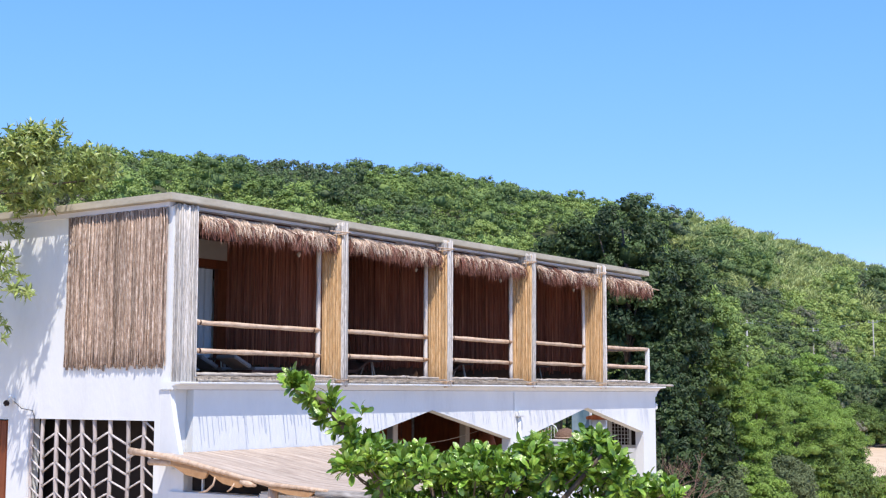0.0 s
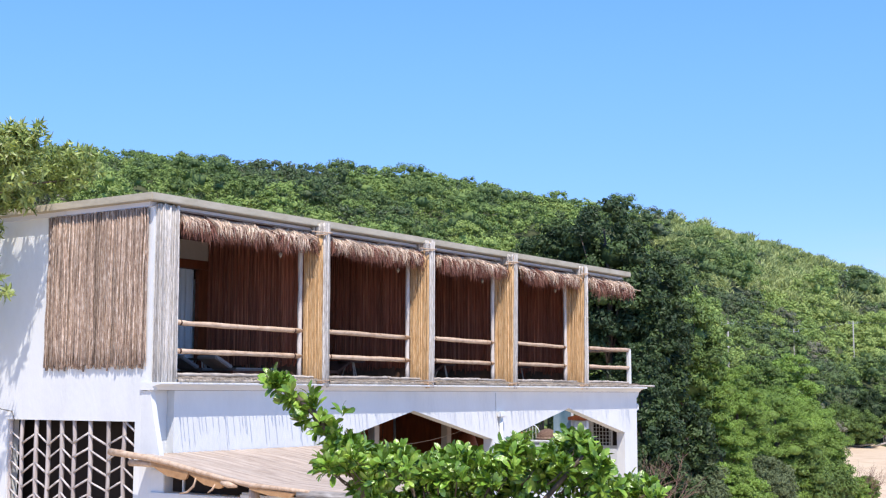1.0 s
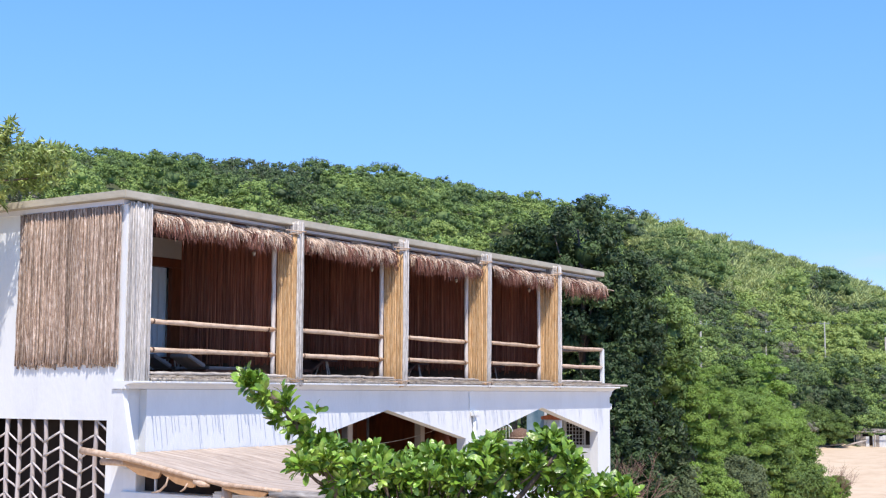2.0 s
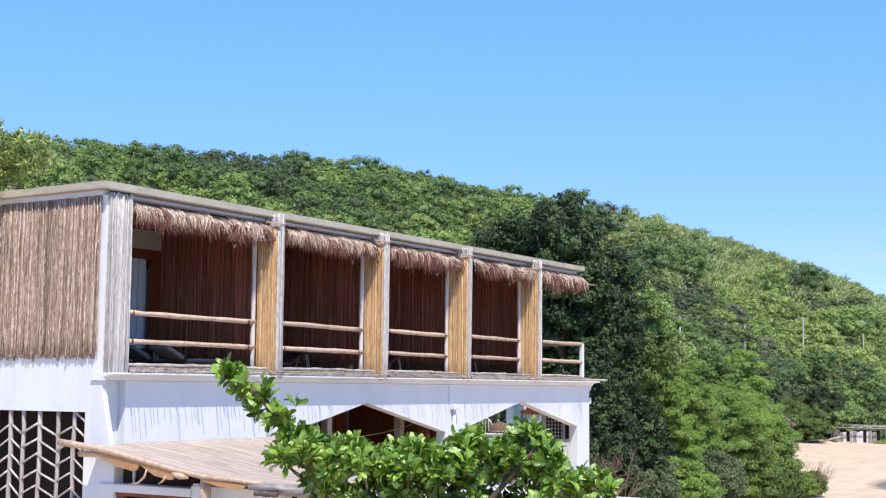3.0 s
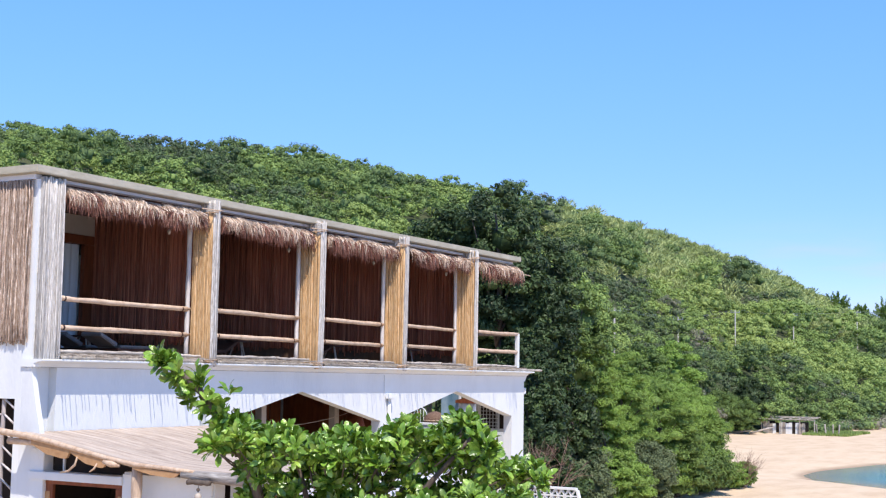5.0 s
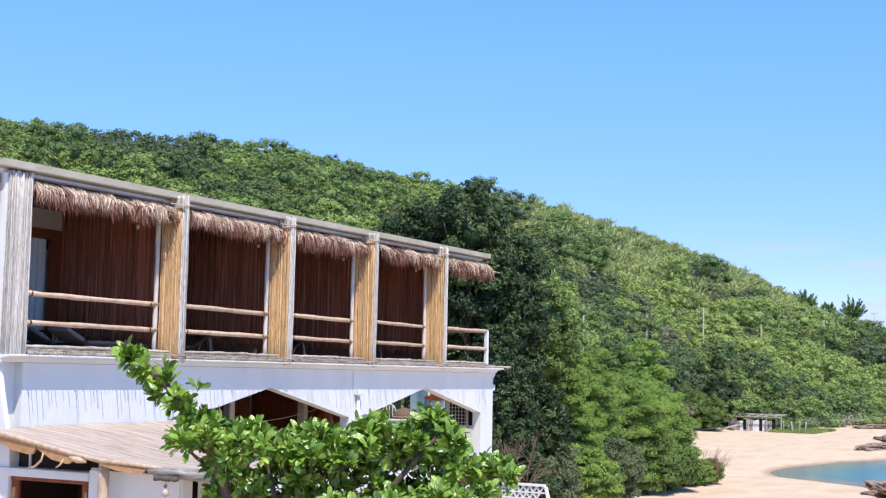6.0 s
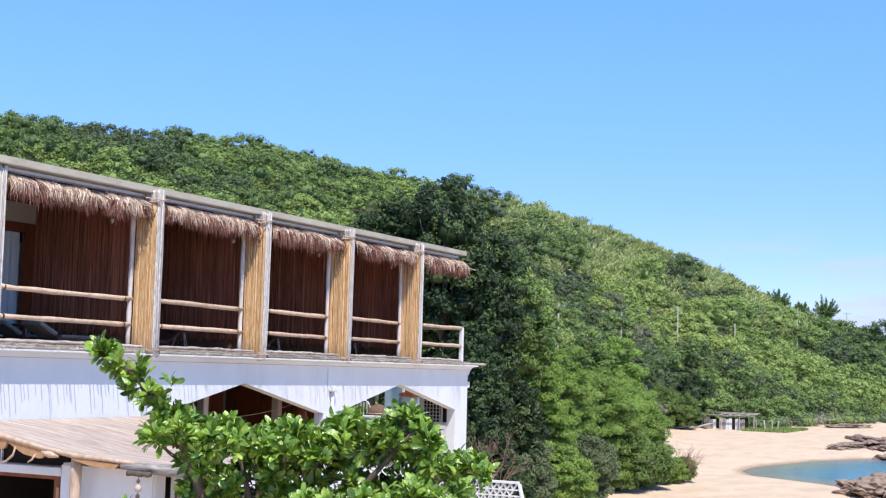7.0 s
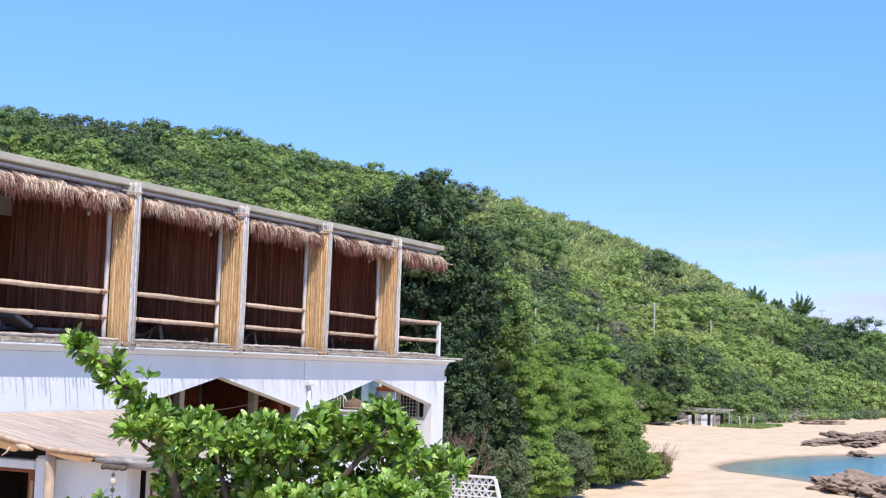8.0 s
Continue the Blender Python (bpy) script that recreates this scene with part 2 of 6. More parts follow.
# ---- mesh helpers ----
class Shape:
    """Vertices and faces of one mesh."""

    def __init__(self):
        self.v, self.f = [], []

    def add(self, verts, faces):
        k = len(self.v)
        self.v += [tuple(p) for p in verts]
        self.f += [tuple(i + k for i in f) for f in faces]
        return self

    def box(self, x0, x1, y0, y1, z0, z1):
        return self.add([(x, y, z) for z in (z0, z1) for y in (y0, y1) for x in (x0, x1)],
                        [(0, 2, 3, 1), (4, 5, 7, 6), (0, 1, 5, 4), (2, 6, 7, 3), (0, 4, 6, 2), (1, 3, 7, 5)])

    def tube(self, pts, radii, n=8, caps=True):
        pts = [Vector(p) for p in pts]
        verts = []
        for i, p in enumerate(pts):
            d = (pts[min(i + 1, len(pts) - 1)] - pts[max(i - 1, 0)]).normalized()
            a = d.cross(Vector((0, 0, 1)) if abs(d.z) < 0.9 else Vector((1, 0, 0))).normalized()
            b = d.cross(a)
            r = radii[i] if hasattr(radii, "__len__") else radii
            verts += [p + r * (math.cos(2 * math.pi * k / n) * a + math.sin(2 * math.pi * k / n) * b) for k in range(n)]
        faces = [(i * n + k, i * n + (k + 1) % n, (i + 1) * n + (k + 1) % n, (i + 1) * n + k) for i in range(len(pts) - 1) for k in range(n)]
        if caps:
            faces += [tuple(range(n))[::-1], tuple(range((len(pts) - 1) * n, len(pts) * n))]
        return self.add(verts, faces)

    def prism(self, outline, axis, a, b):
        """An outline of 2D points (x or y, z) drawn from a to b along axis 'x' or 'y'."""
        put = (lambda p, c: (c, p[0], p[1])) if axis == "x" else (lambda p, c: (p[0], c, p[1]))
        n = len(outline)
        return self.add([put(p, c) for c in (a, b) for p in outline],
                        [tuple(range(n))[::-1], tuple(range(n, 2 * n))] + [(k, (k + 1) % n, n + (k + 1) % n, n + k) for k in range(n)])

    def mesh(self, name, mat, smooth=False, bevel=0.0):
        me = bpy.data.meshes.new(name)
        me.from_pydata(self.v, [], self.f)
        bm = bmesh.new()
        bm.from_mesh(me)
        bmesh.ops.recalc_face_normals(bm, faces=bm.faces)
        if bevel:
            bmesh.ops.bevel(bm, geom=[e for e in bm.edges if len(e.link_faces) == 2 and e.calc_face_angle(0) > 0.6], offset=bevel, segments=2, affect="EDGES")
        bm.to_mesh(me)
        bm.free()
        me.materials.append(mat)
        for p in me.polygons:
            p.use_smooth = smooth
        return me


def part(name, shape, mat, parent, label="", smooth=False, bevel=0.0):
    me = shape.mesh(name, mat, smooth, bevel) if isinstance(shape, Shape) else shape
    ob = new(name, me)
    ob.parent = parent
    return tagged(ob, label)


def thing(name, label, category, group="", kind="", at=(0, 0, 0)):
    ob = new(name)
    ob.empty_display_size = 0.2
    ob.matrix_world = Matrix.Translation(at)
    return tagged(ob, label, category, group, kind)


def stick(name, me, parent, base, tip, thick=1.0):
    """A unit-long cane along z, laid from base to tip."""
    base, tip = Vector(base), Vector(tip)
    d = tip - base
    ob = new(name, me)
    ob.parent = parent
    ob.matrix_basis = Matrix.Translation(base) @ d.to_track_quat("Z", "Y").to_matrix().to_4x4() @ Matrix.Diagonal((thick, thick, d.length, 1))
    return ob


def cane_mesh(name, r, mat, n=7, seed=0, knots=6, wobble=0.15):
    rnd = random.Random(seed)
    pts, rad = [], []
    for k in range(knots):
        z = k / (knots - 1)
        pts.append(((rnd.random() - 0.5) * r * wobble * 4, (rnd.random() - 0.5) * r * wobble * 4, z))
        rad.append(r * (1 + (rnd.random() - 0.5) * wobble))
    return Shape().tube(pts, rad, n).mesh(name, mat, True)


def raw_mesh(name, verts, loops, mat, tint=None):
    """A mesh of quads from arrays; tint is a value for each face."""
    me = bpy.data.meshes.new(name)
    nf, k = loops.shape
    me.vertices.add(len(verts))
    me.vertices.foreach_set("co", verts.astype(np.float32).ravel())
    me.loops.add(nf * k)
    me.loops.foreach_set("vertex_index", loops.astype(np.int32).ravel())
    me.polygons.add(nf)
    me.polygons.foreach_set("loop_start", np.arange(0, nf * k, k, dtype=np.int32))
    if tint is not None:
        at = me.attributes.new("tint", "FLOAT", "FACE")
        at.data.foreach_set("value", tint.astype(np.float32))
    me.materials.append(mat)
    me.update(calc_edges=True)
    me.validate()
    return me


RNG = np.random.default_rng(7)


def unit(v):
    return v / np.maximum(np.linalg.norm(v, axis=-1, keepdims=True), 1e-6)


def leaf_cloud(centres, outward, size, narrow=0.5, droop=0.0, loose=0.8, rng=RNG):
    """Pointed, slightly folded leaves of two faces at centres, facing roughly outward. Returns verts and quads."""
    n = len(centres)
    face = unit(outward + rng.normal(0, loose, (n, 3)))
    along = unit(np.cross(face, rng.normal(0, 1, (n, 3))) + np.array([0, 0, -droop]))
    side = unit(np.cross(along, face))
    L = (size * rng.uniform(0.7, 1.3, n))[:, None]
    W = L * narrow * 0.5
    fold = face * L * 0.10
    a, c = centres - along * L * 0.5, centres + along * L * 0.5
    b, d = centres + side * W + fold, centres - side * W + fold
    verts = np.stack([a, b, c, d], 1).reshape(-1, 3)
    return verts, np.arange(4 * n).reshape(n, 4)


# ---- ground, beach, hill ----
FOOT_X = [-60, 20, 47, 62, 75, 86, 111, 128, 140, 157, 170, 210, 400]
FOOT_Y = [16, 16, 14, 13, 16, 20, 28, 37, 36, 30, 24, 18, 12]
SHORE_X = [-40, 20, 50, 60, 66, 72, 74.5, 76, 80, 85, 97, 104, 109, 125, 160, 210, 300, 500]
SHORE_Y = [-60, -40, -18, -9, -3.5, 2.5, 6, 8.3, 10, 10.3, 8.4, 5.2, 2.3, 1.5, 4, 8, 4, -20]
PIVOT = (-14.0, -14.5)
AZ = [-10, 2, 6, 7.9, 9.4, 11.6, 13.3, 15.2, 17.6, 20, 23.3, 26.9, 30, 33.7, 38.6, 43.5, 47, 49.5, 54, 75, 110]
ELEV = [-0.5, 0.4, 1.5, 2.02, 2.56, 2.98, 3.72, 4.86, 5.74, 6.74, 7.76, 8.62, 9.2, 10.0, 10.5, 10.74, 10.94, 11.02, 11.3, 9, 4]
RIDGE = [420, 380, 350, 335, 325, 310, 300, 285, 265, 245, 225, 205, 195, 185, 175, 168, 160, 158, 150, 140, 120]
FOOT_R = [400, 300, 243, 226, 212, 192, 178, 165, 156, 130, 80, 66, 62, 60, 58, 56, 54, 52, 50, 50, 50]


def ground_z(x, y):
    x, y = np.asarray(x, float), np.asarray(y, float)
    shore = np.interp(x, SHORE_X, SHORE_Y)
    lean = np.abs(np.interp(x + 1, SHORE_X, SHORE_Y) - np.interp(x - 1, SHORE_X, SHORE_Y)) / 2
    d = (y - shore) / np.sqrt(1 + lean**2)
    z = np.where(d > 0, -6.6 + 0.45 * (1 - np.exp(-d / 5)), -6.6 + np.maximum(d * 0.12, -4))
    z = z + np.clip((y - np.interp(x, FOOT_X, FOOT_Y) + 6) / 12, 0, 1) * 0.5
    terrace = np.clip((26 - x) / 8, 0, 1) * np.clip((y + 40) / 10, 0, 1)
    terrace = terrace * terrace * (3 - 2 * terrace)
    dip = np.clip((2.0 - y) / 1.2, 0, 1) * np.clip((x - 6) / 6, 0, 1)
    z = z * (1 - terrace) - (3.4 + 0.9 * dip) * terrace
    r, az = np.hypot(x - PIVOT[0], y - PIVOT[1]), np.degrees(np.arctan2(y - PIVOT[1], x - PIVOT[0]))
    rf, rr = np.interp(az, AZ, FOOT_R), np.interp(az, AZ, RIDGE)
    top = rr * np.tan(np.radians(np.interp(az, AZ, ELEV))) - 3.4
    s = np.clip((r - rf) / (rr - rf), 0, 1)
    past = np.clip((r - rr) / 250, 0, 1)
    rise = (top + 5.5) * (s**1.1) * (1 - past * 0.8)
    inside = (az > -10) & (az < 110)
    return z + np.where(inside, np.maximum(rise, 0), 0)


def build_ground():
    def steps(lo, hi, fine_lo, fine_hi, fine, coarse):
        out = list(np.arange(fine_lo, fine_hi, fine))
        k, st = fine_hi, fine
        while k < hi:
            out.append(k)
            st *= coarse
            k += st
        k, st = fine_lo, fine
        while k > lo:
            st *= coarse
            k -= st
            out.append(k)
        return np.array(sorted(out))

    xs, ys = steps(-2500, 4000, -20, 240, 1.5, 1.25), steps(-3000, 3000, -30, 150, 1.5, 1.25)
    gx, gy = np.meshgrid(xs, ys, indexing="ij")
    gz = ground_z(gx, gy)
    verts = np.stack([gx, gy, gz], -1).reshape(-1, 3)
    i, j = np.meshgrid(np.arange(len(xs) - 1), np.arange(len(ys) - 1), indexing="ij")
    a = (i * len(ys) + j).ravel()
    quads = np.stack([a, a + len(ys), a + len(ys) + 1, a + 1], -1)
    me = raw_mesh("ground", verts, quads, SAND)
    me.materials.append(GROUND)
    c = verts[quads].mean(1)
    az = np.degrees(np.arctan2(c[:, 1] - PIVOT[1], c[:, 0] - PIVOT[0]))
    r = np.hypot(c[:, 1] - PIVOT[1], c[:, 0] - PIVOT[0])
    # unseen ground round the house is left as pale sand to bounce light up
    soil = ((c[:, 1] > np.interp(c[:, 0], FOOT_X, FOOT_Y) + 0.5) | ((az > 0) & (r > np.interp(az, AZ, FOOT_R)))) 
    me.polygons.foreach_set("material_index", soil.astype(np.int32))
    me.polygons.foreach_set("use_smooth", np.ones(len(quads), bool))
    tagged(new("ground", me), "pale beach sand rising to a green overgrown hillside", "ground", kind="structure")


def build_sea():
    """One sheet of water; its depth over the bed is kept in it, so that the shallows are clear."""
    xs = np.concatenate([[-3000, -400, -60], np.arange(20, 180, 1.0), [200, 260, 400, 900, 5000]])
    ys = np.concatenate([[-4000, -900, -200, -80, -40], np.arange(-24, 14, 0.5), [16, 60, 400]])
    gx, gy = np.meshgrid(xs, ys, indexing="ij")
    verts = np.stack([gx, gy, np.full_like(gx, -6.62)], -1).reshape(-1, 3)
    i, j = np.meshgrid(np.arange(len(xs) - 1), np.arange(len(ys) - 1), indexing="ij")
    a = (i * len(ys) + j).ravel()
    quads = np.stack([a, a + len(ys), a + len(ys) + 1, a + 1], -1)
    me = raw_mesh("water", verts, quads, WATER)
    at = me.attributes.new("depth", "FLOAT", "POINT")
    at.data.foreach_set("value", (-6.62 - ground_z(verts[:, 0], verts[:, 1])).astype(np.float32))
    tagged(new("water", me), "calm turquoise sea water lapping a sandy cove", "sea", kind="structure")


def core_shape(fine, rng):
    """The welded, rounded heart of a leaf clump: a cube, or a twelve-sided ball where fine."""
    v = [(x, y, z) for z in (-1, 1) for y in (-1, 1) for x in (-1, 1)]
    if fine:
        v += [(-1, 0, 0), (1, 0, 0), (0, -1, 0), (0, 1, 0), (0, 0, -1), (0, 0, 1)]
        q = [(0, 12, 1, 10), (1, 12, 3, 9), (3, 12, 2, 11), (2, 12, 0, 8), (4, 10, 5, 13), (5, 9, 7, 13),
             (7, 11, 6, 13), (6, 8, 4, 13), (0, 10, 4, 8), (1, 9, 5, 10), (3, 11, 7, 9), (2, 8, 6, 11)]
    else:
        q = [(0, 2, 3, 1), (4, 5, 7, 6), (0, 1, 5, 4), (2, 6, 7, 3), (0, 4, 6, 2), (1, 3, 7, 5)]
    turn = np.array(Matrix.Rotation(rng.uniform(0, 6.28), 3, Vector(unit(rng.normal(0, 1, 3)))))
    return (unit(np.array(v, float)) * rng.uniform(0.88, 1.12, (len(v), 1))) @ turn, np.array(q)


def lumps_mesh(name, L, leaves, size, tint, mat, rng, flat=0.8, m=2, loose=0.32, narrow=0.5, core=0.62, sink=0.42):
    """Foliage: lumps L (x, y, z, radius), each a leafy mass with leaves standing off it."""
    shapes = [core_shape(m > 1, rng) for _ in range(8)]
    V, Q, T = [], [], []
    cores = np.zeros(len(L)) + core
    k = 0
    pick = rng.integers(0, 8, len(L))
    for c, (bv, bq) in enumerate(shapes):
        ids = np.where((pick == c) & (cores > 0))[0]
        if not len(ids):
            continue
        vv = bv[None] * (L[ids, 3] * cores[ids])[:, None, None] * np.array([1, 1, flat]) + L[ids, None, :3]
        V.append(vv.reshape(-1, 3))
        Q.append((bq[None] + (np.arange(len(ids)) * len(bv))[:, None, None]).reshape(-1, 4) + k)
        T.append(np.repeat(tint[ids], len(bq)))
        k += vv.shape[0] * vv.shape[1]
    solid = sum(len(q) for q in Q)
    who = np.repeat(np.arange(len(L)), leaves)
    d = unit(rng.normal(0, 1, (len(who), 3)))
    d[:, 2] = np.where(d[:, 2] < -0.45, -d[:, 2], d[:, 2])
    cen = L[who, :3] + d * (L[who, 3] * (1.12 - sink * rng.random(len(who)) ** 1.3))[:, None] * np.array([1, 1, flat])
    lv, lq = leaf_cloud(cen, d + np.array([0, 0, 0.35]), size[who], narrow, 0.25, loose, rng)
    V.append(lv)
    Q.append(lq + k)
    T.append(np.clip(tint[who] + rng.normal(0, 0.02, len(who)), 0.05, 0.95))
    me = raw_mesh(name, np.concatenate(V), np.concatenate(Q), mat, tint=np.concatenate(T))
    me.polygons.foreach_set("use_smooth", np.arange(len(me.polygons)) < solid)
    return me


POLES = [(109.2, 36.0, 6.66), (152.0, 44.7, 7.82), (179.1, 45.5, 10.12), (203.7, 43.4, 10.82), (239.3, 41.0, 13.05), (285.3, 40.3, 14.69), (307.3, 36.2, 14.14)]  # x, y and height of the top


def hill_woods():
    """Scattered crowns of several lumps all over the slope, small and large."""
    rng = np.random.default_rng(17)
    n = 60000
    az = rng.uniform(6, 57, n)
    rf, rr = np.interp(az, AZ, FOOT_R), np.interp(az, AZ, RIDGE)
    r = np.sqrt(rng.uniform(45.0**2, 345.0**2, n))
    s = (r - rf) / (rr - rf)
    ok = (s > -0.01) & (s < 1.03)
    az, r, s = az[ok], r[ok], s[ok]
    x, y = PIVOT[0] + r * np.cos(np.radians(az)), PIVOT[1] + r * np.sin(np.radians(az))
    want = np.clip(np.exp(rng.normal(0.40, 0.45, len(x))), 0.6, 2.9) * np.interp(r, [60, 160, 300], [0.85, 1.1, 1.45]) * np.where(s > 0.84, np.interp(r, [190, 235], [1.0, 0.58]), 1.0)
    taken, keep = {}, []
    for k in range(len(x)):
        cell = (int(x[k] // 4), int(y[k] // 4))
        near = [o for i in (-1, 0, 1) for j in (-1, 0, 1) for o in taken.get((cell[0] + i, cell[1] + j), ())]
        if all((x[k] - x[o]) ** 2 + (y[k] - y[o]) ** 2 > ((0.63 if s[k] < 0.84 else 0.50) * (want[k] + want[o])) ** 2 for o in near):
            taken.setdefault(cell, []).append(k)
            keep.append(k)
    for px, py, _ in POLES:
        pr, pa = math.hypot(px - PIVOT[0], py - PIVOT[1]), math.degrees(math.atan2(py - PIVOT[1], px - PIVOT[0]))
        keep = [k for k in keep if not (abs(az[k] - pa) * pr / 57.3 < 0.3 + 0.75 * want[k] and pr - 2.6 < r[k] < pr + 1.0)]
    x, y, r, s, az, rad = x[keep], y[keep], r[keep], s[keep], az[keep], want[keep]
    z = ground_z(x, y)
    patch = np.array([noise.noise((px / 24, py / 24, 0.3)) for px, py in zip(x, y)])
    plume = (np.interp(az, [9, 13, 24, 28], [0, 1, 1, 0]) * np.interp(s, [0.40, 0.80], [0, 1]) * rng.random(len(x))) > 0.33
    rad = np.where(s > 0.84, np.minimum(rad, 2.0), rad) * np.interp(s, [0.78, 0.92], [1.0, 0.80])
    tall = np.where(rng.random(len(x)) < np.interp(s, [0.75, 0.90], [0.04, 0.10]), rng.uniform(0.1, 0.3, len(x)), 0.0) * (r < 200)
    lift = rng.uniform(0.1, 1.5, len(x)) * rad * np.interp(s, [0.82, 0.94], [1.0, 0.30]) + tall - rad * np.interp(s, [0.78, 0.92], [0.0, 0.12])
    dry = np.array([noise.noise((px / 17, py / 17, 7.3)) for px, py in zip(x, y)]) + rng.normal(0, 0.08, len(x)) > 0.56
    hue = 0.50 + np.interp(s, [0.40, 0.75], [0.06, 0.0]) + 0.30 * patch + rng.normal(0, 0.075, len(x)) + np.where(plume, 0.10, 0)
    hue = np.clip(np.where(dry & (s < 0.8), rng.uniform(0.30, 0.38, len(x)), np.maximum(hue, 0.385)), 0.27, 0.72)
    rows, tone, big, whole = [], [], [], []
    tuft = np.where(plume)[0]
    for k in np.where(~plume)[0]:
        m, skirt = (7, 3) if rad[k] < 1.4 else (12, 5)
        fine = np.interp(r[k], [60, 160, 300], [0.19, 0.26, 0.40])
        rows.append((x[k], y[k], z[k] + lift[k] - 0.02 * rad[k], rad[k] * 0.72))
        tone.append(hue[k] - 0.02)
        big.append(fine)
        for j in range(m + skirt):
            a = 2.4 * j + k * 1.7 + rng.uniform(-0.4, 0.4)
            out = rad[k] * math.sqrt((min(j, m - 1) + 0.4) / m) * rng.uniform(0.80, 1.08)
            lr = rad[k] * rng.uniform(0.16, 0.36)
            up = lift[k] + rad[k] * (0.72 * math.sqrt(max(0.0, 1.12 - (out / rad[k]) ** 2)) - 0.12) + rng.normal(0, 0.10) * rad[k]
            if j >= m:
                out, up, lr = rad[k] * rng.uniform(0.62, 0.9), lift[k] - rad[k] * rng.uniform(0.05, 0.35), lr * 1.15
            rows.append((x[k] + out * math.cos(a), y[k] + out * math.sin(a), z[k] + up, lr))
            tone.append(hue[k] + rng.normal(0, 0.018))
            big.append(fine)
        whole += [rad[k]] * (m + skirt + 1)
    want_r = np.array(whole)
    L, tone, big = np.array(rows), np.array(tone), np.array(big)
    first = L[:, 3] > 0.70 * want_r
    leaves = np.where(first, 60, np.clip(9.5 * L[:, 3] ** 2 / big**2, 8, 110))
    # the foot of the slope behind the house is thinner
    bear, away = np.degrees(np.arctan2(L[:, 1] - PIVOT[1], L[:, 0] - PIVOT[0])), np.hypot(L[:, 0] - PIVOT[0], L[:, 1] - PIVOT[1])
    behind = (bear > 28) & (L[:, 2] < away * np.tan(np.radians(np.interp(bear, [28, 45, 50, 58], [3.9, 5.8, 4.0, 2.5]))))
    leaves = np.where(behind, leaves * 0.15, leaves).astype(int)
    tagged(new("hill_woods", lumps_mesh("hill_woods", L, leaves, big, tone, LEAF_FAR, rng, 0.80, 1, 0.28, 0.55, np.where(first, 0.44, 0.62), 0.46)),
           "dense green tropical scrub and trees covering a hillside", "woods", kind="stuff")
    # light feathery bamboo on the upper slope: arching blades fanning from each clump
    each = 280
    who = np.repeat(tuft, each)
    a, lean = rng.uniform(0, 6.283, len(who)), np.abs(rng.normal(0.25, 0.35, len(who)))
    way = np.stack([np.cos(a) * np.sin(lean), np.sin(a) * np.sin(lean), np.cos(lean)], -1)
    cen = np.stack([x, y, z], -1)[who] + way * (rad[who] * rng.uniform(0.1, 1.35, len(who)))[:, None]
    cen[:, :2] += rng.normal(0, 0.34, (len(who), 2)) * rad[who, None]
    size = np.interp(r, [60, 160, 300], [0.5, 0.72, 1.1])[who]
    face = unit(np.cross(way, rng.normal(0, 1, (len(who), 3))) + np.array([-0.2, -0.3, 0.5]))
    tip = unit(way + np.stack([np.cos(a), np.sin(a), -0.3 + 0 * a], -1) * 0.45)
    side = unit(np.cross(tip, face)) * (size * 0.095)[:, None]
    b0, b1 = cen - tip * (size * 0.5)[:, None], cen + tip * (size * 0.5)[:, None]
    verts = np.stack([b0, cen + side, b1, cen - side], 1).reshape(-1, 3)
    tint = np.clip(0.84 + 0.25 * patch[who] + rng.normal(0, 0.08, len(who)), 0.3, 0.95)
    tagged(new("bamboo_thicket", raw_mesh("bamboo_thicket", verts, np.arange(len(verts)).reshape(-1, 4), LEAF_BAMBOO, tint=tint)),
           "pale green feathery bamboo thicket on the upper slope", "bamboo", kind="stuff")


build_ground()
build_sea()
hill_woods()

# ---- the house ----
COLS = [(3.92, 4.08), (7.10, 7.262), (10.18, 10.335), (13.33, 13.482)]
FORWARD = 0.20  # the outer columns stand clear of the roof edge
H, DEEP, END = 2.75, 2.8, 15.65
house = thing("beach_house", "two-storey white beach house with bamboo-clad upper balconies", "house")


def arch_wall():
    """The front wall with its two mitred openings, 0.22 m thick."""
    low, top, zp, zs = -3.4, -0.12, -0.48, -1.08
    line = [(0.46, top), (0.46, low), (3.70, low), (3.70, -0.58), (3.86, -0.58)]
    for l, m, r in ((3.86, 6.60, 9.35), (9.86, 12.55, 15.30)):
        line += ([(l, low)] if l > 5 else []) + [(l, zs), (m, zp), (r, zs), (r, low)]
    part("front_wall", Shape().prism(line + [(15.95, low), (15.95, top)], "y", 0.0, 0.22), WHITE, house)


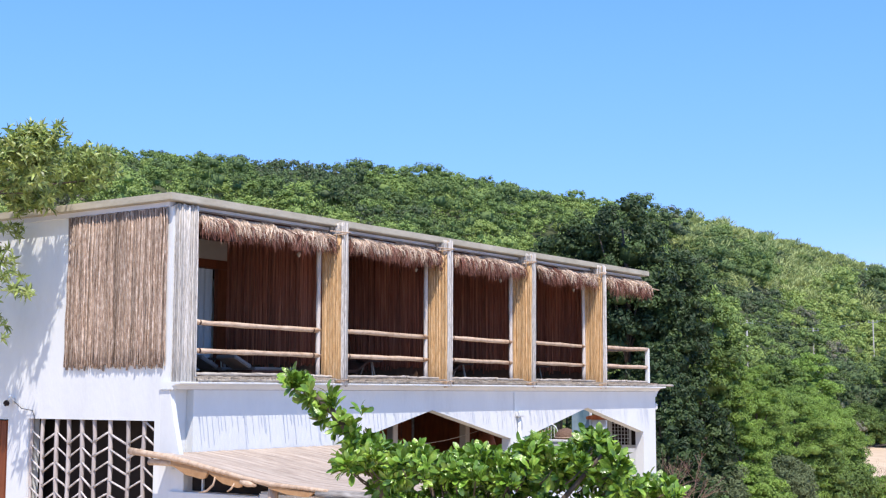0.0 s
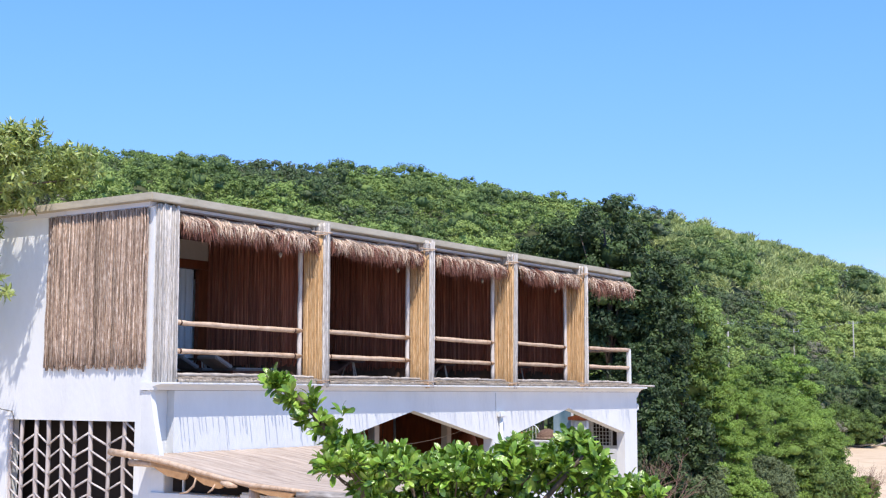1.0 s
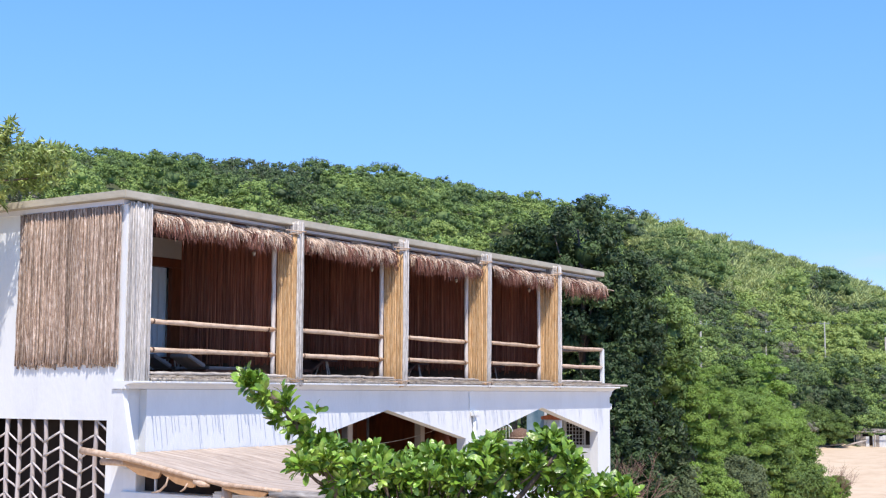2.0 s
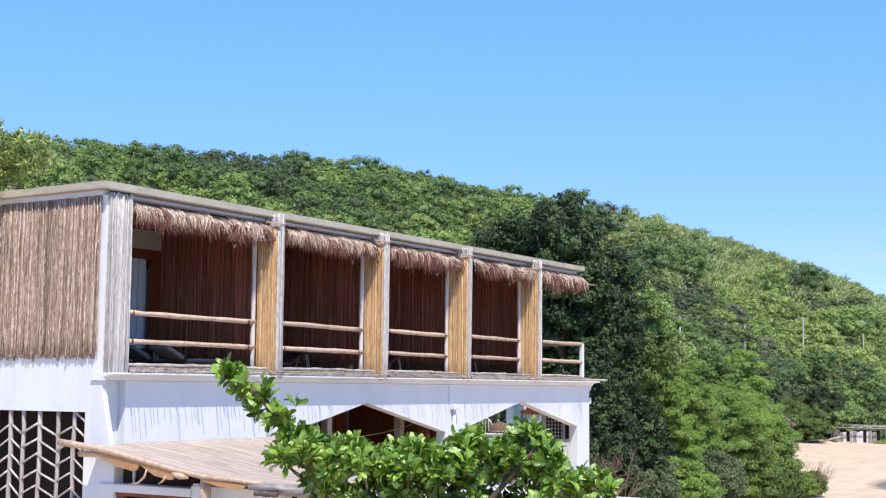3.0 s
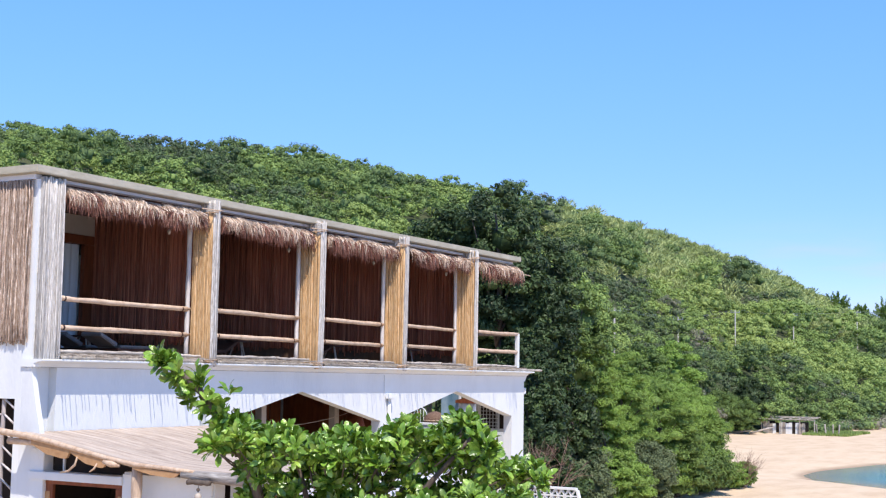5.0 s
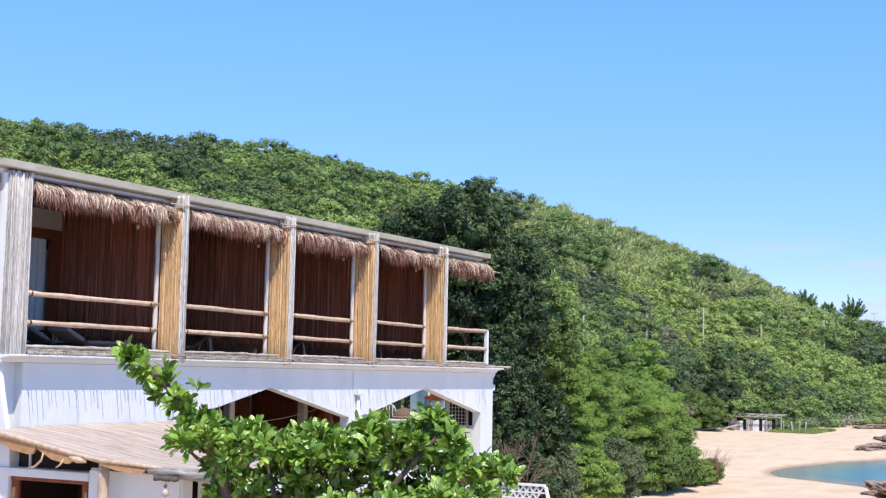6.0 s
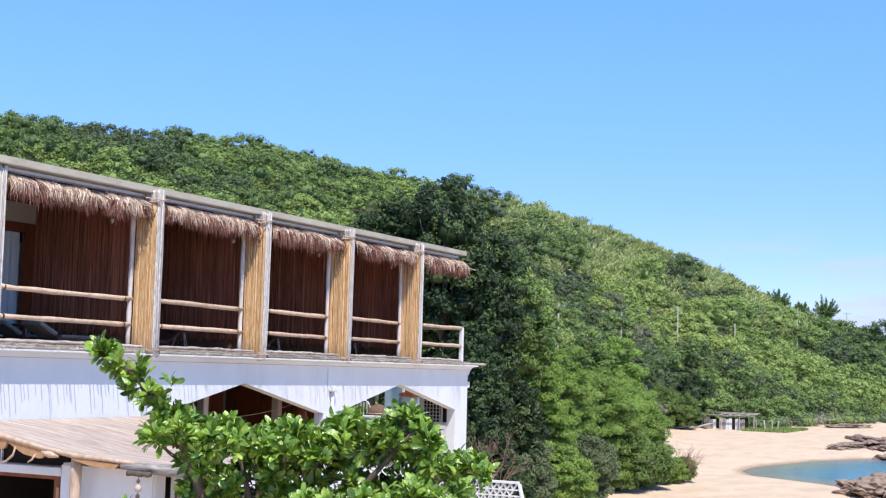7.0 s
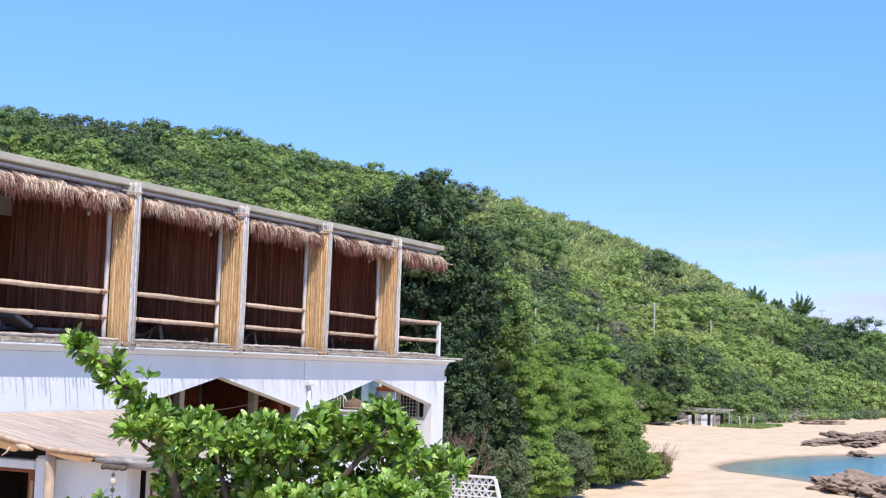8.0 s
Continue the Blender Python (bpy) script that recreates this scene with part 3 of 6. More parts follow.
def structure_shell():
    side = [(0.22, 2.62), (0.22, -3.4), (0.34, -3.4), (0.34, -0.58), (3.28, -0.58), (3.28, -3.4), (3.80, -3.4), (3.80, -0.60), (4.75, -0.60), (4.75, -3.4), (9.0, -3.4), (9.0, 2.62)]
    part("side_wall", Shape().prism(side, "x", 0.0, 0.22), WHITE, house)
    part("corner_post", Shape().box(0.0, 0.06, 0.04, 0.22, 0.0, 2.62), WHITE, house)
    part("back_wall", Shape().box(0.22, 15.73, 8.78, 9.0, -3.4, 2.62), WHITE, house)
    end = [(0.22, -0.30), (0.22, -3.4), (0.25, -3.4), (0.25, -0.55), (1.15, -0.55), (1.15, -3.4), (1.22, -3.4), (1.22, -0.50), (5.5, -0.50), (5.5, -3.4), (8.78, -3.4), (8.78, -0.30)]
    part("end_wall", Shape().prism(end, "x", 15.73, 15.95), WHITE, house)
    part("window_sill_wall", Shape().box(15.75, 15.93, 0.252, 1.148, -1.50, -1.42), WHITE, house)
    back = [(0.22, 0.03), (1.90, 0.03), (1.90, 2.27), (3.93, 2.27), (3.93, 0.03), (15.6, 0.03), (15.6, 2.62), (0.22, 2.62)]
    part("balcony_back_wall", Shape().prism(back, "y", DEEP, DEEP + 0.18), CREAM, house)
    part("floor_slab", Shape().box(0.22, 15.73, 0.22, 8.78, -0.30, 0.0), DECK, house)
    part("ground_floor", Shape().box(0.22, 15.73, 0.22, 8.78, -3.4, -3.3), CONCRETE, house)
    part("panelled_room_wall", Shape().box(0.5, 11.6, 4.2, 4.32, -3.3, -0.30), RED_WOOD, house, "dark red-brown timber wall inside the ground floor")
    part("cross_wall", Shape().box(11.7, 11.82, 1.46, 4.2, -3.3, -0.30), RED_WOOD, house)
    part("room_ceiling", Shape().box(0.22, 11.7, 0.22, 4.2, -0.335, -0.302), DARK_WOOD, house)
    for x, y in ((7.0, 1.25), (9.50, 1.25)):
        part("inner_post", Shape().box(x - 0.08, x + 0.08, y - 0.08, y + 0.08, -3.3, -0.30), CREAM, house, "cream square post inside the ground floor", bevel=0.01)
    # cornice: a thin flat ledge with a small bead under it
    sh = Shape()
    sh.prism([(0.22, 0.0), (-0.205, 0.0), (-0.212, -0.007), (-0.212, -0.024), (-0.204, -0.031), (-0.12, -0.038), (-0.05, -0.062), (-0.012, -0.10), (-0.002, -0.115), (0.22, -0.115)], "x", -0.03, 16.12)
    part("cornice", sh, WHITE, house, "white stepped ledge")
    part("cornice_end", Shape().prism([(15.95, -0.115), (16.10, -0.115), (16.07, -0.17), (16.0, -0.24), (15.95, -0.25)], "y", 0.0, 9.0), WHITE, house)
    part("wall_moulding", Shape().box(15.952, 16.05, -0.02, 0.3, -0.56, -0.40), WHITE, house, bevel=0.02)
    part("corner_moulding", Shape().box(-0.028, 0.06, -0.06, 0.10, -0.12, -0.02), WHITE, house, bevel=0.01)
    # shaded recesses either side of the plain panel, and the battered corner buttress
    part("recess_wall", Shape().box(0.09, 0.458, 0.15, 0.215, -3.4, -0.118), WHITE, house)
    part("recess_wall", Shape().box(3.702, 3.86, 0.15, 0.215, -3.4, -0.582), WHITE, house)
    part("corner_fin", Shape().prism([(0.216, -0.122), (0.03, -0.122), (-0.07, -0.57), (-0.19, -1.02), (-0.50, -3.4), (0.216, -3.4)], "x", -0.003, 0.088), WHITE, house)
    # rain pipe head and pipe between the arches
    pipe = part("rain_pipe", Shape().tube([(9.60, -0.05, -3.3), (9.60, -0.05, -0.62)], 0.035, 10), WHITE, house, smooth=True)
    part("pipe_head", Shape().box(9.50, 9.70, -0.13, -0.004, -0.64, -0.52), WHITE, pipe, bevel=0.02)
    part("cable", Shape().tube([(9.45, -0.012, -0.15), (9.46, -0.012, -0.52)], 0.006, 5), METAL, house)


def roof():
    part("roof_slab", Shape().box(-0.14, 15.62, -0.06, 9.15, 2.695, 2.815), CONCRETE, house, "beige concrete roof slab", bevel=0.012)
    part("roof_beam", Shape().box(0.10, 15.50, 0.12, 0.22, 2.632, 2.684).box(0.10, 15.50, 0.09, 0.24, 2.634, 2.643).box(-0.03, 0.10, 0.10, 9.05, 2.62, 2.694), BLUEBAND, house, "pale painted beam under the roof")
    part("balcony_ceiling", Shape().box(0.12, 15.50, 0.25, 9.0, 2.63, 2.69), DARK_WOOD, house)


GREY_CANES = [cane_mesh("cane", 0.0170, CANE_GREY, seed=k) for k in range(4)]
GOLD_CANES = [cane_mesh("cane", 0.017, CANE_GOLD, seed=10 + k) for k in range(4)]
BROWN_CANES = [cane_mesh("cane", 0.018, CANE_BROWN, seed=20 + k) for k in range(4)]


def columns():
    rnd = random.Random(3)
    spans = [(0.025, 0.492)] + COLS
    for k, (x0, x1) in enumerate(spans):
        front = FORWARD if k else 0.0
        shift = front * (x0 + 13.7) / 14.6
        x0, x1 = x0 - shift + (0.03 if k else 0.0), x1 - shift
        depth = 0.22 if k == 0 else 0.45
        high = 2.675 if k == 0 else 2.76
        core = part("column", Shape().box(x0 + 0.012, x1 - 0.012, 0.012 - front, depth - front, -0.03 if k else 0.0, high - 0.03), CANE_GOLD if k else CANE_GREY, house, "column clad with upright split bamboo")
        n = max(5, round((x1 - x0) / 0.031))
        for i in range(n):
            x = x0 + 0.014 + (x1 - x0 - 0.028) * i / (n - 1)
            stick("cane", rnd.choice(GREY_CANES), core, (x, 0.006 - front + rnd.uniform(-0.012, 0.007), -0.02 - 0.04 * rnd.random()), (x + rnd.gauss(0, 0.010), 0.006 - front + rnd.uniform(-0.012, 0.007), high - 0.05 * rnd.random() ** 2), rnd.uniform(0.72, 1.25))
        if k:
            for z in (2.565, 0.045):
                part("tie_stick", log(Shape(), (x0 - 0.10 - 0.30 * rnd.random(), -0.025 - front, z), (x1 + 0.03, -0.024 - front, z + 0.02), 0.010, 500 + k), LOG, core, smooth=True)
                part("tie_stick", log(Shape(), (x0 - 0.028, 0.46 - front, z - 0.02), (x0 - 0.028, -0.08 - front, z - 0.02), 0.010, 520 + k), LOG, core, smooth=True)
        # golden canes down the flank, their ends bleached where they stand above the tie
        for i in range(round(depth / 0.023)):
            y = 0.020 + 0.023 * i - front
            for side, x in ((0, x0), (1, x1)):
                if side and i % 2 or (k == 0 and not side):
                    continue
                foot, tip, r = -0.02 - 0.04 * rnd.random(), high - 0.05 * rnd.random() ** 2, rnd.uniform(0.8, 1.25)
                lean = rnd.gauss(0, 0.010)
                if k == 0:
                    stick("cane", rnd.choice(GREY_CANES), core, (x, y, foot), (x, y + lean, tip), r)
                    continue
                join = 2.52 + rnd.uniform(-0.09, 0.06)
                out = rnd.uniform(-0.007, 0.007)
                stick("cane", rnd.choice(GREY_CANES if i == 0 else GOLD_CANES), core, (x + out, y, foot), (x + out, y + lean, join), r)
                stick("cane", rnd.choice(GREY_CANES), core, (x + out, y + lean, join - 0.002), (x + out, y + lean * 1.1, tip), r * 0.96)


def partitions():
    rnd = random.Random(4)
    for x0, x1 in COLS:
        core = part("partition", Shape().box(x0 + 0.03, x1 - 0.03, 0.47, DEEP, 0.40, 2.63), CANE_BROWN, house, "partition clad with dark brown bamboo canes")
        part("low_wall", Shape().box(x0 + 0.045, x1 - 0.03, 0.47, DEEP, 0.0, 0.395), DECK, house, "dark timber base under the cane partition")
        y = 0.56
        while y < DEEP:
            stick("cane", rnd.choice(BROWN_CANES), core, (x0 + 0.022 + rnd.uniform(-0.008, 0.008), y, 0.37 - abs(rnd.gauss(0, 0.05))), (x0 + 0.022 + rnd.uniform(-0.01, 0.01), y + rnd.gauss(0, 0.014), 2.62), rnd.uniform(0.70, 1.25))
            y += rnd.uniform(0.027, 0.042)


def log(shape, a, b, r, seed):
    rnd = random.Random(seed)
    a, b = Vector(a), Vector(b)
    n = 9
    pts = [a.lerp(b, k / (n - 1)) + Vector((0, rnd.uniform(-1, 1), rnd.uniform(-1, 1))) * r * 0.13 for k in range(n)]
    return shape.tube(pts, [r * rnd.uniform(0.86, 1.12) for _ in range(n)], 10)


def railings():
    edges = [(0.46, 3.93)] + [(COLS[k][1] - 0.02, COLS[k + 1][0] + 0.02) for k in range(3)] + [(13.47, 15.68)]
    for k, (x0, x1) in enumerate(edges):
        rail = thing("railing", "balcony railing of two peeled horizontal logs", "railing", "balcony railings")
        back = 0.0 if k == 4 else 0.25
        x1 -= 0.0 if k == 4 else 0.20 * (x1 + 13.7) / 14.6
        for z in (0.905, 0.475):
            part("log_rail", log(Shape(), (x0, 0.05, z), (x1, 0.05 + back, z + 0.0), 0.041, 50 + 7 * k + int(z * 10)), LOG, rail, smooth=True)
            for f in (0.035, 0.93):
                p, q = Vector((x0, 0.05, z)), Vector((x1, 0.05 + back, z))
                part("lashing", Shape().tube([p.lerp(q, f), p.lerp(q, f + 0.012)], 0.0435, 10), DARK_WOOD, rail, "dark fibre lashing", smooth=True)
        if k < 4:
            part("post", log(Shape(), (x1 - 0.04, 0.30, 0.0), (x1 - 0.04, 0.30, 2.62), 0.042, 90 + k), PALE_POLE, rail, "pale grey upright pole", smooth=True)
        else:
            part("post", Shape().box(15.60, 15.69, 0.0, 0.09, 0.0, 0.93), WHITE, rail, "white square end post", bevel=0.01)
            part("post", Shape().box(15.60, 15.69, 2.6, 2.69, 0.0, 0.93), WHITE, rail, "white square end post", bevel=0.01)
            for z in (0.905, 0.475):
                part("log_rail", log(Shape(), (15.645, 0.05, z), (15.645, 2.65, z), 0.035, 70 + int(z * 10)), LOG, rail, smooth=True)


arch_wall()
structure_shell()
roof()
columns()
partitions()
railings()


def thatch_fringes():
    """Hanging palm thatch along the top of each bay: many thin drooping blades."""
    rng = np.random.default_rng(21)
    edges = [(0.49, 3.66)] + [(COLS[k][1] + 0.02, COLS[k + 1][0] - 0.26) for k in range(3)] + [(13.50, 15.66)]
    for k, (x0, x1) in enumerate(edges):
        fr = thing("thatch_fringe", "shaggy dry palm thatch fringe hanging under the roof edge", "thatch", "thatch fringes", at=(0, 0, 0))
        # the longer inner blades carry the fringe's shade in their colour
        for name, mat, many, back, short, long in (("under_thatch", THATCH_SHADED, 760, 0.05, 0.24, 0.47), ("top_thatch", THATCH, 860, 0.0, 0.11, 0.32)):
            n = int(many * (x1 - x0))
            x = rng.uniform(x0 + 0.06, x1 - 0.10, n)
            clump = np.floor(x * 5.5 + 0.4 * np.sin(x * 17)).astype(int)
            lean = rng.normal(0.04, 0.30, 200)[clump % 200]
            puff = rng.uniform(0.0, 1.0, 200)[clump % 200]
            layer = rng.random(n)
            root = np.stack([x, 0.10 + back - 0.13 * layer + rng.normal(0, 0.02, n), 2.555 - 0.09 * layer + 0.05 * puff], -1)
            L = rng.uniform(short, long, n) * (0.75 + 0.4 * puff) * (1.2 if k == 4 else 1.0)
            out = np.stack([lean + rng.normal(0, 0.25, n), -rng.uniform(0.25, 0.95, n), np.full(n, -0.5)], -1)
            mid = root + unit(out) * (L * 0.5)[:, None]
            fall = np.stack([lean * 0.7 + rng.normal(0, 0.25, n), -rng.uniform(-0.1, 0.3, n), np.full(n, -1.0)], -1)
            tip = mid + unit(fall) * (L * 0.55)[:, None]
            side = unit(np.cross(out, rng.normal(0, 1, (n, 3)))) * rng.uniform(0.0025, 0.007, n)[:, None]
            verts = np.stack([root - side, root + side, mid + side * 1.2, mid - side * 1.2, tip + side * 0.3, tip - side * 0.3], 1).reshape(-1, 3)
            b = np.arange(n)[:, None] * 6
            quads = np.concatenate([b + [0, 1, 2, 3], b + [3, 2, 4, 5]], 0)
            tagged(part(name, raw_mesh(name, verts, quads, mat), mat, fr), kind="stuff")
        part("batten", log(Shape(), (x0, 0.10, 2.56), (x1 + (0.0 if k == 4 else 0.27), 0.10, 2.56), 0.018, 300 + k), LOG_GREY, fr, smooth=True)
    tie = thing("tie_stick", "thin bare stick poking out past the thatch", "stick")
    part("stick", log(Shape(), (14.9, -0.16, 2.40), (16.05, -0.10, 2.38), 0.012, 311), LOG, tie, smooth=True)


def deck_edge():
    rng = np.random.default_rng(5)
    edges = [(0.52, 3.90)] + [(COLS[k][1] + 0.02, COLS[k + 1][0] - 0.02) for k in range(3)] + [(13.51, 15.60)]
    deck = thing("deck_edging", "row of thin floor sticks between pale gnarled driftwood logs", "deck edge")

    def gnarled(a, b, r, seed):
        """A crooked, knotty log from a to b."""
        rnd = random.Random(seed)
        a, b = Vector(a), Vector(b)
        n = 22
        pts = [a.lerp(b, k / (n - 1)) + Vector((0, 0.4, rnd.gauss(0, 0.12))) * r * 0.8 for k in range(n)]
        return Shape().tube(pts, [r * rnd.uniform(0.8, 1.15) for _ in range(n)], 8)

    for k, (x0, x1) in enumerate(edges):
        part("edge_log", gnarled((x0, -0.03, 0.030), (x1 + (1.25 if k == 4 else 0.0), -0.06, 0.034), 0.026, 400 + k), LOG_GREY, deck, smooth=True)
        cut = x0 + (x1 - x0) * rng.uniform(0.45, 0.6)
        part("edge_log", gnarled((x0, 0.02, 0.120), (cut + 0.1, 0.03, 0.128), 0.028, 420 + k), LOG_GREY, deck, smooth=True)
        part("edge_log", gnarled((cut, -0.01, 0.122), (x1, 0.03, 0.112), 0.026, 440 + k), LOG_GREY, deck, smooth=True)
    sh = Shape()
    x = 0.55
    while x < 15.6:
        far = 0.205 + max(0.0, rng.normal(0.0, 0.06)) + (rng.uniform(0.05, 0.26) if rng.random() < 0.46 else 0)
        far = min(far, 0.47)
        z = 0.078 + rng.uniform(-0.008, 0.012)
        sh.tube([(x, 0.25, z), (x - 0.88 * far + rng.normal(0, 0.010), -far, z - rng.uniform(-0.005, 0.03))], (0.0090 if far < 0.26 else 0.0062) * rng.uniform(0.8, 1.2), 5)
        x += rng.uniform(0.030, 0.060)
    tagged(part("stick_matting", sh, LOG_GREY, deck), kind="stuff")


BLIND_CANES = [cane_mesh("cane", 0.011, CANE_BLIND, n=6, seed=40 + k, wobble=0.4, knots=8) for k in range(14)]


def bamboo_blind():
    rnd = random.Random(8)
    blind = thing("bamboo_blind", "weathered brown cane blind hanging on the white side wall", "blind", at=(0, 0, 0))
    part("backing", Shape().box(-0.012, -0.003, 0.18, 2.36, 0.26, 2.60), CANE_BLIND, blind)
    for layer, x in ((0, -0.026), (1, -0.044)):
        y = 0.135
        while y < 2.38:
            stick("cane", rnd.choice(BLIND_CANES), blind, (x + rnd.uniform(-0.008, 0.004), y + rnd.gauss(0, 0.013), 0.225 + 0.07 * layer * rnd.random() + rnd.gauss(0, 0.026)),
                  (x, y + rnd.gauss(0, 0.010), 2.62 - 0.03 * rnd.random()), rnd.uniform(0.65, 1.5))
            y += 0.022 if layer == 0 else 0.030


LATTICE_POLE = [cane_mesh("pole", 0.036, LATTICE_BARK, n=9, seed=60 + k, wobble=0.14, knots=10) for k in range(3)]
LATTICE_SLAT = [cane_mesh("slat", 0.0165, LATTICE, n=6, seed=70 + k, wobble=0.10, knots=4) for k in range(3)]


def herringbone_screen():
    rnd = random.Random(12)
    scr = thing("lattice_screen", "whitewashed stick lattice in a herringbone pattern filling the wall opening", "screen", at=(0, 0, 0))
    ys = [0.36, 0.612, 0.961, 1.381, 1.759, 2.024, 2.348, 2.636, 2.956, 3.25]
    for y in ys[1:]:
        stick("pole", rnd.choice(LATTICE_POLE), scr, (0.06, y + rnd.gauss(0, 0.01), -3.3), (0.06, y + rnd.gauss(0, 0.012), -0.58), rnd.uniform(0.85, 1.1))
    for k in range(9):
        y0, y1 = ys[k], ys[k + 1]
        rise = 0.17 if k % 2 else -0.17
        z = -0.46 + 0.12 * rnd.random()
        while z > -3.2:
            a, b = z + rise / 2 + rnd.gauss(0, 0.012), z - rise / 2 + rnd.gauss(0, 0.012)
            if max(a, b) < -0.57:
                stick("slat", rnd.choice(LATTICE_SLAT), scr, (0.045, y0, a), (0.045, y1, b), rnd.uniform(0.85, 1.15))
            z -= 0.232
    # near-black sheet painting the room's shade behind the lattice
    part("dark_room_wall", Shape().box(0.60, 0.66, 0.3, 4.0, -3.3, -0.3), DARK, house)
    door = thing("door_side", "brown timber boarded door in the white side wall", "door", at=(0, 0, 0))
    for k in range(6):
        part("board", Shape().box(0.10, 0.14, 3.82 + k * 0.152, 3.965 + k * 0.152, -3.35, -0.62), RED_WOOD, door, bevel=0.006)
    lamp = thing("wall_lamp", "small dark security lamp on the white wall", "lamp", at=(0, 0, 0))
    part("bracket", Shape().tube([(-0.004, 3.66, -0.34), (-0.03, 3.66, -0.26), (-0.09, 3.66, -0.22), (-0.10, 3.70, -0.30)], 0.022, 8), WHITE, lamp, smooth=True)
    part("head", Shape().tube([(-0.10, 3.70, -0.29), (-0.11, 3.71, -0.32), (-0.12, 3.72, -0.36), (-0.125, 3.73, -0.38)], [0.02, 0.05, 0.05, 0.02], 10), DARK, lamp, smooth=True)
    part("cable", Shape().tube([(-0.02, 3.66, -0.30), (-0.05, 3.4, -0.42), (-0.03, 3.15, -0.45), (-0.01, 3.1, -0.60)], 0.006, 5), DARK, lamp)


def balcony_things():
    door = thing("balcony_door", "red-brown framed glass door with a pale curtain behind", "door", at=(0, 0, 0))
    for x0, x1 in ((3.69, 3.925), (2.75, 2.86), (1.90, 2.02)):
        part("stile", Shape().box(x0, x1, DEEP - 0.03, DEEP + 0.07, 0.03, 2.10), RED_WOOD, door, bevel=0.006)
    part("head_rail", Shape().box(1.90, 3.925, DEEP - 0.03, DEEP + 0.07, 2.102, 2.265), RED_WOOD, door, bevel=0.006)
    folds = [(2.02 + 0.0209 * k, DEEP + 0.10 + 0.018 * math.sin(k * 0.9) + 0.006 * math.sin(k * 2.3)) for k in range(81)]
    ring = folds + [(x, y + 0.012) for x, y in reversed(folds)]
    n = len(ring)
    part("curtain", Shape().add([(x, y, z) for z in (0.05, 2.10) for x, y in ring], [(k, (k + 1) % n, n + (k + 1) % n, n + k) for k in range(n)]), CURTAIN, door, "pale blue-grey folded curtain", smooth=True)
    for k, (x, y) in enumerate(((2.57, 1.80), (2.67, 1.12))):
        lg = thing("sun_lounger", "low sun lounger with a grey cushion on the balcony", "lounger", "balcony loungers", at=(x, y, 0.03))
        part("seat_frame", Shape().box(-0.1, 1.0, -0.30, 0.30, 0.15, 0.19), DARK_WOOD, lg)
        part("seat_cushion", Shape().box(0.0, 0.98, -0.28, 0.28, 0.192, 0.24), CUSHION, lg, bevel=0.02)
        part("back_cushion", Shape().prism([(-0.05, 0.21), (-0.44, 0.39), (-0.41, 0.45), (0.0, 0.27)], "y", -0.22, 0.22), CUSHION, lg, bevel=0.015)
        for lx in (0.0, 0.92):
            for ly in (-0.26, 0.26):
                part("leg", Shape().box(lx - 0.02, lx + 0.02, ly - 0.02, ly + 0.02, 0, 0.15), DARK_WOOD, lg)
    for k, (x, y) in enumerate(((3.45, 2.45), (6.2, 1.2), (9.3, 1.2), (12.4, 1.2))):
        tb = thing("side_table", "small dark wooden side table on the balcony", "table", "balcony tables", at=(x, y, 0.03))
        part("tabletop", Shape().tube([(0, 0, 0.40), (0, 0, 0.43)], 0.26, 20), DARK_WOOD, tb)
        for a in range(3):
            c, d = math.cos(a * 2.1), math.sin(a * 2.1)
            part("leg", Shape().tube([(0.22 * c, 0.22 * d, 0), (0.08 * c, 0.08 * d, 0.40)], 0.015, 6), LOG_GREY, tb)
        if k:
            ch = thing("low_chair", "low dark wooden chair in balcony shade", "chair", "balcony chairs", at=(x - 0.75, y + 0.2, 0.03))
            part("seat", Shape().box(-0.3, 0.3, -0.3, 0.3, 0.18, 0.24), DARK_WOOD, ch, bevel=0.01)
            part("backrest", Shape().prism([(0.24, 0.24), (0.62, 0.43), (0.65, 0.40), (0.27, 0.20)], "y", -0.3, 0.3), DARK_WOOD, ch)
            for lx in (-0.26, 0.26):
                for ly in (-0.26, 0.26):
                    part("leg", Shape().box(lx - 0.025, lx + 0.025, ly - 0.025, ly + 0.025, 0, 0.18), DARK_WOOD, ch)
    for x in (3.35, 6.75, 9.75, 12.85):
        lamp = thing("pendant_lamp", "small white shell pendant hanging from the balcony ceiling", "lamp", "balcony pendants", at=(x, 0.5, 0))
        part("cord", Shape().tube([(0, 0, 2.63), (0, 0, 2.24)], 0.004, 4), DARK, lamp)
        part("shade", Shape().tube([(0, 0, 2.25), (0, 0, 2.21), (0, 0, 2.16)], [0.012, 0.035, 0.012], 8), CREAM, lamp, smooth=True)


